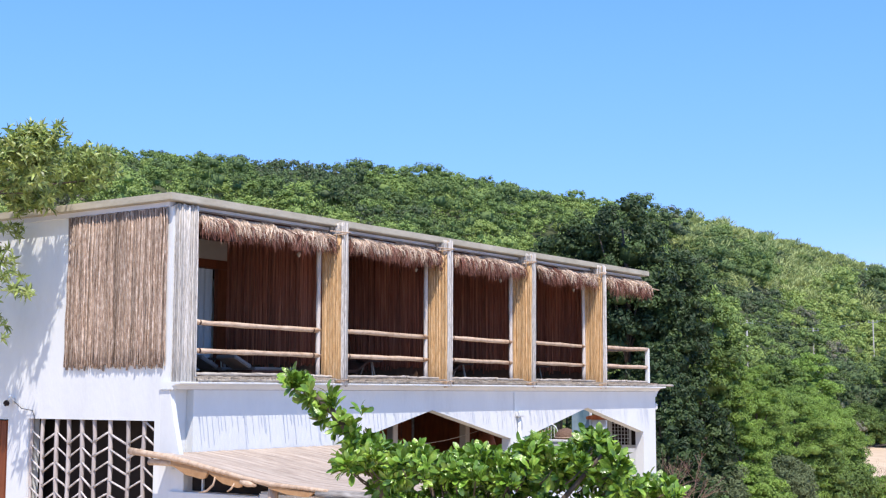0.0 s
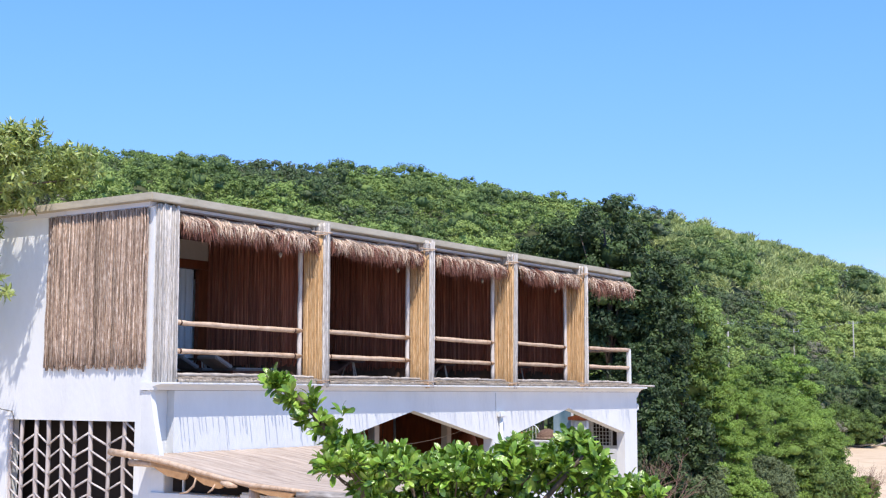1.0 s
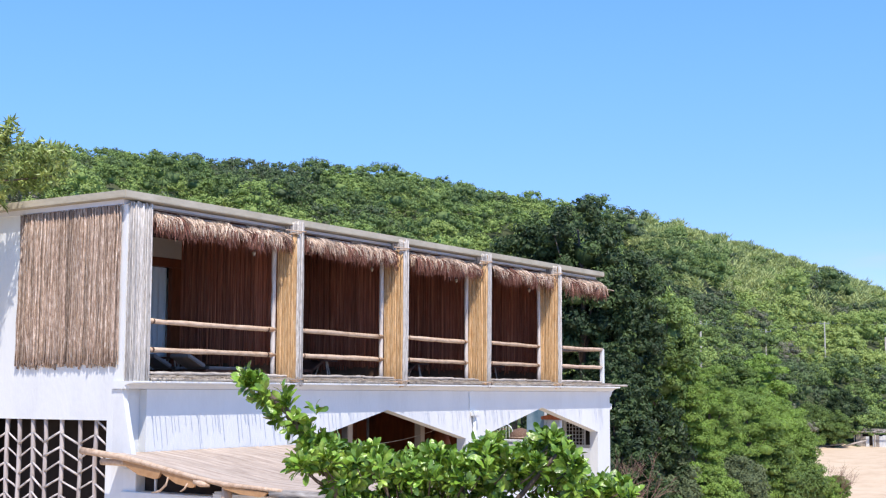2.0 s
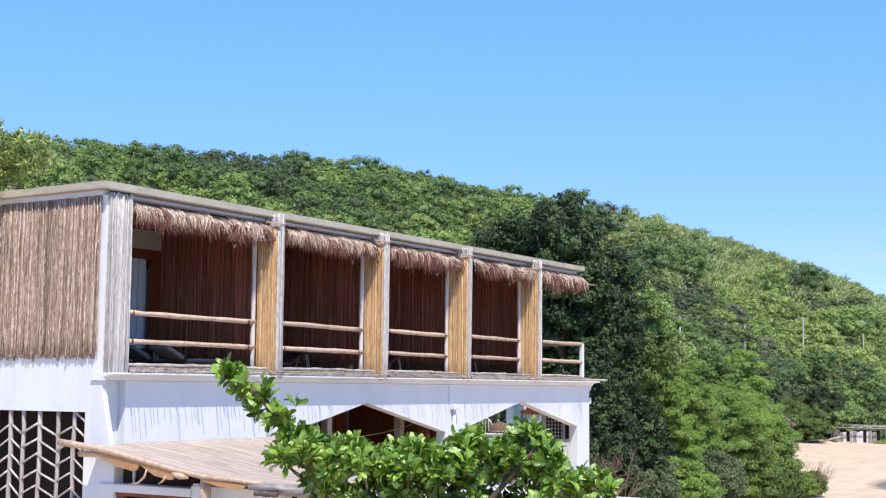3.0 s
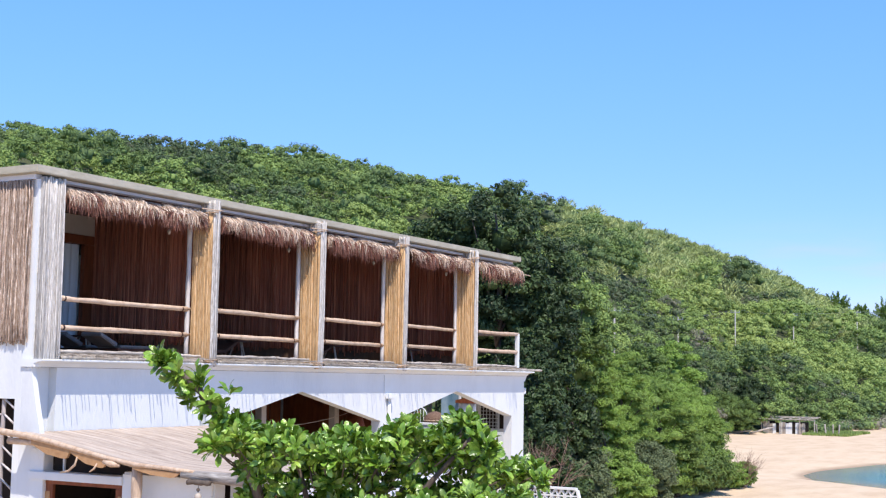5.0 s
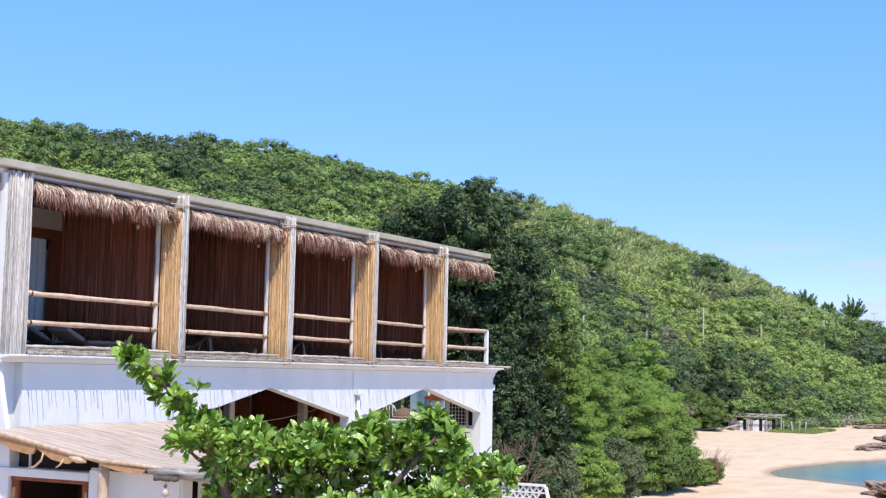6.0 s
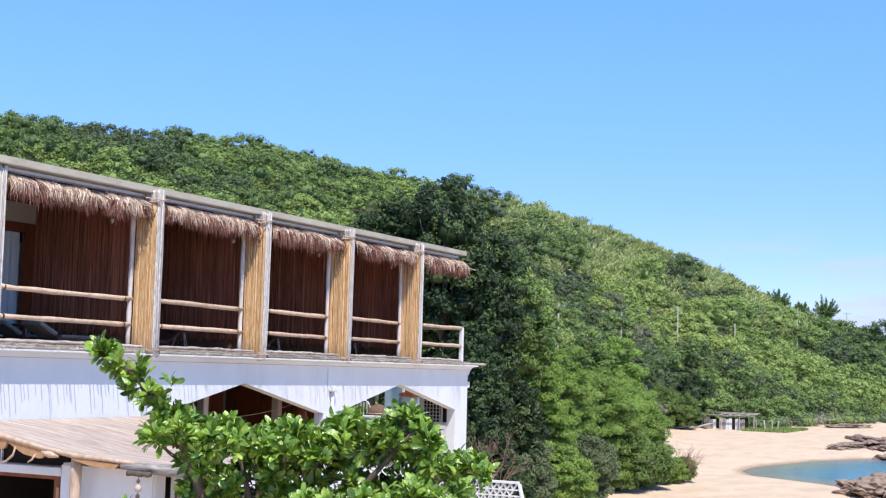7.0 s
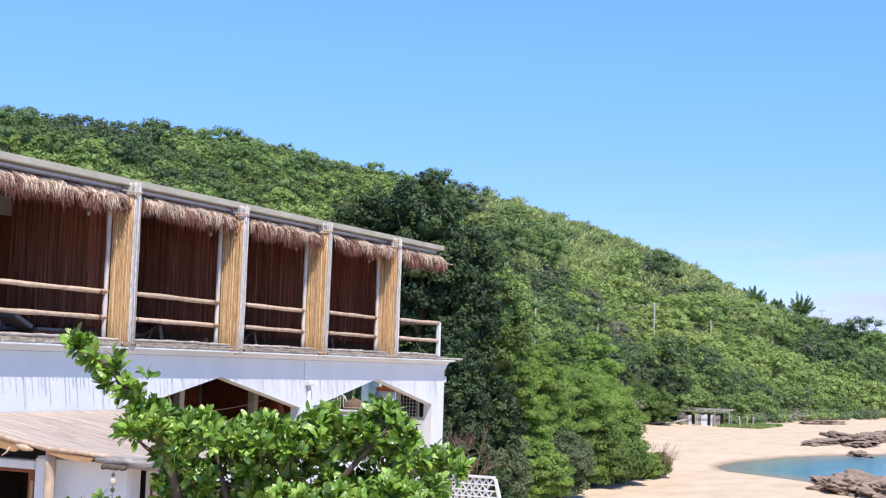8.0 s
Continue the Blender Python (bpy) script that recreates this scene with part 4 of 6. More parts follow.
def ground_floor_things():
    for x, y, r, z in ((7.75, 1.6, 0.22, -1.08), (10.35, 1.3, 0.24, -0.92)):
        lamp = thing("rattan_lamp", "large reddish rattan dome pendant lamp", "lamp", "rattan lamps", at=(x, y, 0))
        part("cord", Shape().tube([(0, 0, -0.30), (0, 0, z + 0.02)], 0.008, 5), DARK, lamp)
        part("shade", Shape().tube([(0, 0, z + 0.02), (0, 0, z - 0.10), (0, 0, z - 0.34), (0, 0, z - 0.62)], [0.03, r * 0.7, r, r * 0.85], 20, False), RATTAN, lamp, smooth=True)
    line = thing("hanging_wire", "thin slack wire strung inside the arch", "wire")
    part("wire", Shape().tube([(7.2 + 0.45 * k, 1.0, -1.17 + 0.0075 * k * k) for k in range(8)], 0.005, 5), LOG_GREY, line)
    win = thing("barred_window", "window with a grid of pale bars on the end wall", "window", at=(0, 0, 0))
    part("frame", Shape().box(15.76, 15.80, 0.58, 0.63, -1.42, -0.55).box(15.76, 15.80, 1.11, 1.15, -1.42, -0.55), WHITE, win)
    for k in range(5):
        part("upright_bar", Shape().box(15.76, 15.775, 0.66 + 0.09 * k, 0.672 + 0.09 * k, -1.42, -0.55), WHITE, win)
    for k in range(9):
        part("cross_bar", Shape().box(15.757, 15.772, 0.63, 1.11, -1.36 + 0.09 * k, -1.348 + 0.09 * k), WHITE, win)
    part("dark_pane", Shape().box(15.785, 15.795, 0.36, 1.11, -1.42, -0.50), DARK, win, "dark glass behind the bars")
    wall = thing("garden_wall", "sunlit white rendered garden wall behind the house", "wall", at=(0, 0, 0))
    part("panel", Shape().box(18.5, 18.7, 1.48, 7.2, -4.2, -1.51), WHITE, wall)
    part("capping", Shape().box(18.47, 18.73, 1.46, 7.2, -1.51, -1.45), WHITE, wall, bevel=0.01)
    shed = thing("garden_shed", "small white garden shed with a red-brown board roof", "shed", at=(0, 0, 0))
    part("body", Shape().box(18.76, 18.96, 2.90, 3.34, -4.2, -0.88), WHITE, shed, bevel=0.02)
    part("roof", Shape().prism([(2.78, -0.88), (3.46, -0.88), (3.46, -0.80), (2.78, -0.66)], "x", 18.68, 19.06), RED_WOOD, shed)
    screen = thing("glass_screen", "tall blue-grey glazed screen with a white post", "screen", at=(0, 0, 0))
    part("pane", Shape().box(18.80, 18.82, 3.42, 3.98, -4.2, -0.60), GLASSY, screen, "bluish glass pane")
    part("post", Shape().box(18.78, 18.84, 3.36, 3.42, -4.2, -0.58), WHITE, screen, bevel=0.008)
    terrace = thing("garden_terrace", "raised pale tiled terrace behind the garden wall", "terrace", at=(0, 0, 0))
    part("slab", Shape().box(19.1, 22.5, 3.6, 8.2, -4.2, -2.0), SAND_TILE, terrace, bevel=0.02)
    hood = thing("wicker_chair", "round brown wicker chair back above the garden wall", "chair", at=(19.45, 4.55, -2.0))
    part("hood", Shape().tube([(0, 0, 0.35), (0, 0, 0.55), (0, 0, 0.70), (0, 0, 0.80), (0, 0, 0.85)], [0.26, 0.34, 0.30, 0.19, 0.05], 18), WICKER, hood, "dome of woven brown wicker", smooth=True)
    for k in range(5):
        z, rr = 0.42 + 0.085 * k, (0.305, 0.335, 0.322, 0.27, 0.18)[k]
        part("hoop", Shape().tube([(rr * math.cos(a), rr * math.sin(a), z) for a in np.linspace(0, 6.283, 25)], 0.012, 5, False), LOG, hood, smooth=True)
    for ang in (0.6, 2.2, 3.8, 5.4):
        part("leg", Shape().tube([(0.2 * math.cos(ang), 0.2 * math.sin(ang), 0.0), (0.22 * math.cos(ang), 0.22 * math.sin(ang), 0.38)], 0.018, 6), RATTAN, hood)
    part("jamb_board", Shape().box(9.95, 10.32, 0.26, 0.32, -3.3, -0.86), RED_WOOD, house, "brown timber board inside the arch")
    part("raised_floor", Shape().box(12.2, 15.72, 0.9, 4.18, -3.3, -2.2), SAND_TILE, house)
    for k, (x, y) in enumerate(((19.5, 4.02), (20.1, 4.35), (19.3, 4.95))):
        ch = thing("garden_chair", "white bent-metal garden chair with a rounded back", "chair", "garden chairs", at=(x, y, -2.0))
        loop = [(0.0, 0.24 * math.cos(a), 0.45 + 0.50 * math.sin(a) ** 0.6) for a in np.linspace(0.02, 3.12, 13)]
        part("back_frame", Shape().tube(loop, 0.016, 6), WHITE, ch, smooth=True)
        for d in (-0.12, 0.0, 0.12):
            part("back_rod", Shape().tube([(0.0, d, 0.45), (0.0, d * 0.8, 0.91)], 0.010, 5), WHITE, ch)
        part("seat", Shape().box(-0.5, 0.0, -0.25, 0.25, 0.42, 0.46), WHITE, ch, bevel=0.01)
        for lx in (-0.46, -0.04):
            for ly in (-0.22, 0.22):
                part("leg", Shape().tube([(lx, ly, 0), (lx, ly, 0.42)], 0.014, 6), WHITE, ch)


thatch_fringes()
deck_edge()
bamboo_blind()
herringbone_screen()
balcony_things()
ground_floor_things()


# ---- the lean-to ----
def roof_line(y):
    return float(np.interp(y, [-4.4, -3.1, -2.19, -0.78, 0.55], [-1.47, -1.44, -1.385, -1.15, -1.0]))


def lean_to():
    rnd = random.Random(15)
    shed = thing("lean_to", "white lean-to annex under a split-bamboo roof on poles", "annex", at=(0, 0, 0))
    slat_shapes = []
    for k in range(4):
        ys = [-0.004, -0.8, -1.6, -2.3, -3.1, -4.25]
        sh = Shape()
        w = 0.026
        verts, faces = [], []
        for y in ys:
            z = roof_line(y) + rnd.uniform(-0.004, 0.004)
            verts += [(-w, y, z), (-w * 0.4, y, z + 0.012), (w * 0.4, y, z + 0.012), (w, y, z)]
        for i in range(len(ys) - 1):
            faces += [(4 * i + j, 4 * i + j + 1, 4 * i + 5 + j, 4 * i + 4 + j) for j in range(3)]
        slat_shapes.append(sh.add(verts, faces).mesh("slat", SLAT_ROOF))
    deck = part("roof", Shape().prism([(y, roof_line(y) - 0.012) for y in (-0.004, -0.8, -1.6, -2.3, -3.1, -4.2)] + [(y, roof_line(y) - 0.05) for y in (-4.2, -3.1, -2.3, -1.6, -0.8, -0.004)], "x", -0.26, 4.9), SLAT_ROOF, shed, "sun-bleached split bamboo roof")
    x = -0.24
    while x < 4.9:
        ob = new("slat", rnd.choice(slat_shapes))
        ob.parent = deck
        ob.matrix_basis = pose(x, rnd.uniform(-0.03, 0.0), 0.006 + rnd.uniform(-0.003, 0.004))
        x += 0.050
    side = [0.52, 0.2, -0.3, -0.78, -1.3, -1.8, -2.3, -2.8, -3.3]
    part("rake_pole", Shape().tube([(-0.30, y, roof_line(y) + rnd.uniform(-0.01, 0.012)) for y in side], [0.052, 0.048, 0.044, 0.040, 0.034, 0.032, 0.030, 0.028, 0.026], 12), LOG, shed, "bleached pole along the roof edge", smooth=True)
    part("second_pole", Shape().tube([(-0.24, y, roof_line(y) - 0.12 + 0.02 * k) for k, y in enumerate((0.15, -0.05, -0.3, -0.55))], [0.05, 0.045, 0.04, 0.035], 10), LOG, shed, smooth=True)
    part("eave_log", Shape().tube([(-0.30 + 0.02 * k, -3.1 - 0.2 * k, -1.475 - 0.008 * k) for k in range(7)], [0.045, 0.06, 0.07, 0.075, 0.08, 0.075, 0.078], 12), LOG_OLD, shed, "thick grey weathered log end", smooth=True)
    for y0, y1, drop in ((-0.36, -1.12, 0.155), (-1.12, -1.80, 0.13), (-2.25, -3.05, 0.07)):
        lo, hi = [], []
        for k in range(13):
            f = k / 12
            y = y0 + (y1 - y0) * f
            round_end = math.sqrt(max(0.0, 1 - ((f - 0.80) / 0.20) ** 2)) if f > 0.80 else 1.0
            hi.append((y, roof_line(y) - 0.025))
            lo.append((y, roof_line(y) - 0.03 - drop * min(1.0, 0.35 + f * 1.6) * round_end))
        part("bent_plank", Shape().prism(hi + lo[::-1], "x", -0.31, -0.275), PLANK, shed, "orange curved bark plank")
    part("knot", Shape().tube([(-0.36, -1.78, -1.37), (-0.34, -1.90, -1.395), (-0.30, -2.02, -1.415)], [0.025, 0.045, 0.02], 9), LOG, shed, smooth=True)
    part("hooked_branch", Shape().tube([(-0.30, -1.25, -1.33), (-0.32, -1.22, -1.44), (-0.30, -1.08, -1.53), (-0.27, -0.9, -1.56)], [0.02, 0.018, 0.016, 0.01], 7), LOG, shed, smooth=True)
    part("hooked_branch", Shape().tube([(-0.30, -1.62, -1.40), (-0.31, -1.56, -1.48), (-0.28, -1.46, -1.52)], [0.016, 0.014, 0.01], 7), LOG, shed, smooth=True)
    for y, r in ((-2.24, 0.075),):
        part("post", log(Shape(), (-0.20, y, -3.4), (-0.20, y, roof_line(y) - 0.03), r, 501), LOG_POST, shed, "round peeled post", smooth=True)
    # side wall with transom, door opening and columns
    part("corner_pier", Shape().box(-0.02, 0.18, -0.32, -0.05, -3.4, -1.26), WHITE, shed, bevel=0.008)
    part("lintel", Shape().box(-0.06, 0.20, -1.84, -0.05, -1.70, -1.585), WHITE, shed, bevel=0.01)
    # near-black sheet: the shade in the transom put into colour
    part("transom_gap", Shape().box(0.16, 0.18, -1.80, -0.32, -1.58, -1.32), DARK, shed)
    part("transom_mullion", Shape().box(0.10, 0.13, -0.60, -0.57, -1.585, -1.30), WHITE, shed)
    part("white_column", Shape().box(-0.03, 0.22, -2.14, -1.80, -3.4, -1.52), WHITE, shed, bevel=0.03)
    part("white_panel", Shape().box(0.02, 0.14, -3.10, -2.14, -3.4, -1.55), WHITE, shed)
    part("end_column", Shape().box(-0.04, 0.22, -3.42, -3.10, -3.4, -1.50), WHITE, shed, bevel=0.03)
    part("recessed_wall", Shape().box(0.30, 0.42, -5.2, -3.42, -3.4, -1.50), WHITE, shed)
    # near-black lining and back wall paint the shade inside the annex
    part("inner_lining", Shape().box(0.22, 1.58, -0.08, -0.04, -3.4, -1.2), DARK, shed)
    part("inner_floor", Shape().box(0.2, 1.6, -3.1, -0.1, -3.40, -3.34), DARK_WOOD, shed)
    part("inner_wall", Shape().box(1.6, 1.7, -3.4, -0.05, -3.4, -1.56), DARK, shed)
    part("front_wall", Shape().box(0.42, 4.0, -5.2, -5.08, -3.4, -1.55), WHITE, shed)
    for y0, y1 in ((-0.46, -0.12), (-1.80, -1.64)):
        leaf = part("door_leaf", Shape().box(0.04, 0.09, y0, y1, -3.38, -1.76), RED_WOOD, shed, "folded red-brown door leaf", bevel=0.006)
        part("door_panel", Shape().box(0.028, 0.041, y0 + 0.05, y1 - 0.05, -2.6, -1.86), PLANK, leaf, bevel=0.005)
    part("door_head", Shape().box(0.03, 0.10, -1.80, -0.05, -1.758, -1.704), RED_WOOD, shed)
    for k in range(4):
        y0 = -3.52 - 0.40 * k
        wf = part("window_frame", Shape().prism([(y0, -1.72), (y0 - 0.38, -1.72), (y0 - 0.38, -3.3), (y0, -3.3)], "x", 0.26, 0.296), RED_WOOD, shed, "red-brown shutter frame", bevel=0.005)
        part("pane", Shape().box(0.248, 0.258, y0 - 0.32, y0 - 0.06, -2.6, -1.80), CUSHION if k % 2 else CREAM, wf)
    orn = thing("shell_mobile", "string of shells and driftwood hanging from the eave", "ornament", at=(0, 0, 0))
    part("driftwood", log(Shape(), (-0.36, -3.25, -1.56), (-0.34, -3.60, -1.56), 0.035, 610), BARK, orn, smooth=True)
    part("string", Shape().tube([(-0.35, -3.42, -1.56), (-0.35, -3.42, -1.95)], 0.004, 4), DARK, orn)
    for z, r in ((-1.65, 0.025), (-1.74, 0.05), (-1.84, 0.03)):
        part("shell", Shape().tube([(-0.35, -3.42, z + r), (-0.35, -3.42, z + r * 0.4), (-0.35, -3.42, z - r * 0.4), (-0.35, -3.42, z - r)], [r * 0.3, r * 0.9, r * 0.9, r * 0.3], 8), CREAM if r > 0.04 else BARK, orn, smooth=True)


lean_to()


# ---- trees ----
def broad_leaf_mesh(narrow, tip=0.0):
    """One leaf along +y, a unit long, folded on its midrib and drooping at its end."""
    prof = [(0.0, 0.02), (0.30, 0.22), (0.66, 0.50), (0.88, 0.38), (1.0, 0.04)] if not tip else [(0.0, 0.05), (0.2, 0.36), (0.45, 0.5), (0.75, 0.32), (1.0, 0.01)]
    verts = []
    for t, w in prof:
        z = 0.10 * math.sin(t * 2.2) - 0.22 * t * t
        verts += [(-w * narrow, t, z + 0.22 * w * narrow), (0, t, z), (w * narrow, t, z + 0.22 * w * narrow)]
    faces = [(3 * i + j, 3 * i + j + 1, 3 * i + j + 4, 3 * i + j + 3) for i in range(len(prof) - 1) for j in range(2)]
    return np.array(verts), np.array(faces)


def whorls(centres, axes, per, length, rng, spread=(35, 80)):
    """Frames of leaves set round shoot tips: rows of 3 x 4 matrices."""
    out = []
    for c, a in zip(centres, axes):
        a = Vector(a).normalized()
        s = a.orthogonal().normalized()
        b = a.cross(s)
        turn = rng.uniform(0, 6.28)
        n = int(rng.integers(per - 2, per + 3))
        for k in range(n):
            ang = turn + k * 2.4
            lean = radians(rng.uniform(*spread) * (0.55 + 0.45 * k / n))
            r = math.cos(ang) * s + math.sin(ang) * b
            along = (math.cos(lean) * a + math.sin(lean) * r).normalized()
            up = (math.sin(lean) * a - math.cos(lean) * r).normalized()
            up = (up + Vector(rng.normal(0, 0.55, 3))).normalized()
            side = along.cross(up).normalized()
            up = side.cross(along)
            L = length * rng.uniform(0.65, 1.2)
            root = Vector(c) - a * rng.uniform(0, 0.06) * (length / 0.15)
            out.append(Matrix(((side.x * L, along.x * L, up.x * L, root.x), (side.y * L, along.y * L, up.y * L, root.y), (side.z * L, along.z * L, up.z * L, root.z), (0, 0, 0, 1))))
    return out


def joined_leaves(name, base, frames, mat, parent):
    verts, faces = base
    m = np.array([np.array(f) for f in frames])
    allv = np.einsum("nij,kj->nki", m[:, :3, :3], verts) + m[:, None, :3, 3]
    allf = faces[None] + (np.arange(len(m)) * len(verts))[:, None, None]
    me = raw_mesh(name, allv.reshape(-1, 3), allf.reshape(-1, 4), mat)
    me.polygons.foreach_set("use_smooth", np.ones(len(me.polygons), bool))
    return tagged(part(name, me, mat, parent), kind="stuff")


def near_tree():
    rng = np.random.default_rng(31)
    tree = thing("broadleaf_tree", "glossy green broad-leaved tree in front of the house", "tree", at=(0, 0, 0))
    p0, along, deep = np.array([-6.37, -7.86]), np.array([1.64, -2.46]), np.array([0.832, 0.555])
    spot = lambda u, w, z: (*(p0 + along * u + deep * w), z)
    limb = [(0.34, 0.1, -1.5), (0.30, 0.05, -1.0), (0.24, 0.0, -0.60), (0.16, 0.0, -0.31), (0.10, 0.0, -0.15), (0.035, 0.0, -0.03)]
    part("trunk", Shape().tube([spot(0.52, 0.3, -3.4), spot(0.50, 0.25, -2.6), spot(0.48, 0.2, -1.9), spot(0.50, 0.15, -1.3)], [0.13, 0.10, 0.085, 0.06], 10), BARK, tree, smooth=True)
    part("limb", Shape().tube([spot(0.48, 0.2, -1.9)] + [spot(*p) for p in limb], [0.07, 0.05, 0.04, 0.032, 0.025, 0.018, 0.008], 8), BARK, tree, smooth=True)
    for u, z in ((0.62, -0.7), (0.82, -0.6), (0.95, -1.0), (0.40, -0.8)):
        part("limb", Shape().tube([spot(0.49, 0.2, -1.7), spot((0.49 + u) / 2, 0.1, (z - 1.7) / 2 - 0.05), spot(u, rng.uniform(-0.3, 0.3), z)], [0.05, 0.03, 0.012], 7), BARK, tree, smooth=True)
    cen, axes = [], []
    for k in range(84):
        t = 1.3 * (k + rng.random()) / 84
        u = 0.044 + 0.235 * t
        z = float(np.interp(u, [0.0, 0.09, 0.16, 0.24, 0.34], [0.04, -0.145, -0.33, -0.57, -0.93]))
        wide = 0.020 + 0.056 * min(1.0, t * 2.5)
        o = rng.normal(0, wide, 3)
        cen.append(np.array(spot(u, o[0], z + o[1] * 0.9)))
        axes.append(np.array([*(along * (-0.10 + o[2] * 2) + deep * o[0] * 6), 0.35 + o[1] * 8]) + rng.normal(0, 0.25, 3))
    tops = ([0.20, 0.26, 0.33, 0.42, 0.52, 0.58, 0.66, 0.72, 0.80, 0.86, 0.92, 0.97, 1.03], [-0.62, -0.50, -0.56, -0.62, -0.60, -0.63, -0.54, -0.58, -0.48, -0.62, -0.80, -0.81, -0.84])
    # a spreading roof of leaf sprays, a thin dark under-storey in its shade, and a lower tier reaching forward
    domes = []
    for tier, tries in (("roof", 7000), ("under", 7000), ("skirt", 900)):
        for _ in range(tries):
            rd = rng.uniform(0.08, 0.15)
            if tier == "roof":
                u, w = rng.uniform(0.20, 1.02), rng.uniform(-0.30, 0.85)
                edge = min(u - 0.19, 1.04 - u) / 0.12
                if abs(w - 0.1) > 0.30 + 0.55 * min(1.0, edge):
                    continue
                z = float(np.interp(u, *tops)) + 0.04 * math.sin(u * 40) - 0.20 * (w - 0.1) ** 2 - rd * 0.9 - rng.random() ** 1.5 * 0.09
                lean = np.array([*(along * (u - 0.58) * 0.3 + deep * (w - 0.35) * 0.7), 0.9])
            elif tier == "under":
                u, low = rng.uniform(0.23, 1.0), rng.uniform(0.20, 1.30)
                w = -0.20 + 0.50 * low + rng.random() * 0.60
                z = float(np.interp(u, *tops)) - low
                rd *= 1.25
                if u < 0.25 + 0.12 * max(0.0, -0.85 - z) or (u > 0.88 and z < -0.95):
                    continue
                lean = np.array([*(deep * -0.6), 0.2])
            else:
                u, w = rng.uniform(0.52, 0.93), rng.uniform(-0.85, -0.45)
                z = -1.10 + 0.45 * (u - 0.68) - 0.25 * (w + 0.5) ** 2 - rng.random() * 0.20
                lean = np.array([*(along * (u - 0.7) * 0.3 - deep * 0.4), 0.9])
            if u > 0.985 or (u > 0.92 and (z < -0.97 or rd > 0.11)):
                continue
            p = np.array(spot(u, w, z))
            gap = (0.84 if low < 0.75 else 0.62) if tier == "under" else 0.72
            if all(np.sum((p - q) ** 2) > (gap * (rd + e)) ** 2 for q, e, _ in domes):
                domes.append((p, rd, lean))
    for p, rd, lean in domes:
        for _ in range(int(rng.integers(5, 9))):
            d = unit(rng.normal(0, 0.8, 3) + lean * 1.1)
            cen.append(p + d * rd * rng.uniform(0.55, 1.0))
            axes.append(d + np.array([0, 0, 0.35]) + rng.normal(0, 0.2, 3))
        stem = (Vector(spot(0.49, 0.35, -1.5)) - Vector(p)).normalized() * 0.16
        part("branchlet", Shape().tube([Vector(p) + stem, Vector(p) + stem * 0.5 - Vector((0, 0, 0.01)), Vector(p)], [0.007, 0.006, 0.004], 5), BARK, tree, smooth=True)
    for _ in range(10):
        u, w = rng.uniform(0.05, 0.17), rng.normal(0, 0.12)
        cen.append(np.array(spot(u, w, rng.uniform(-1.36, -1.18))))
        axes.append(np.array([*(along * -0.1), 0.8]) + rng.normal(0, 0.3, 3))
    frames = whorls(cen, axes, 9, 0.116, rng, (15, 90))
    base = broad_leaf_mesh(0.37)
    frames.sort(key=lambda f: f.translation.dot(Vector((0.832, 0.555, -0.35))))
    one = raw_mesh("leaf", *base, LEAF_BIG)
    one.polygons.foreach_set("use_smooth", np.ones(len(one.polygons), bool))
    for f in frames[:290]:
        ob = new("leaf", one)
        ob.parent = tree
        ob.matrix_basis = f
    joined_leaves("foliage", base, frames[290:], LEAF_BIG, tree)


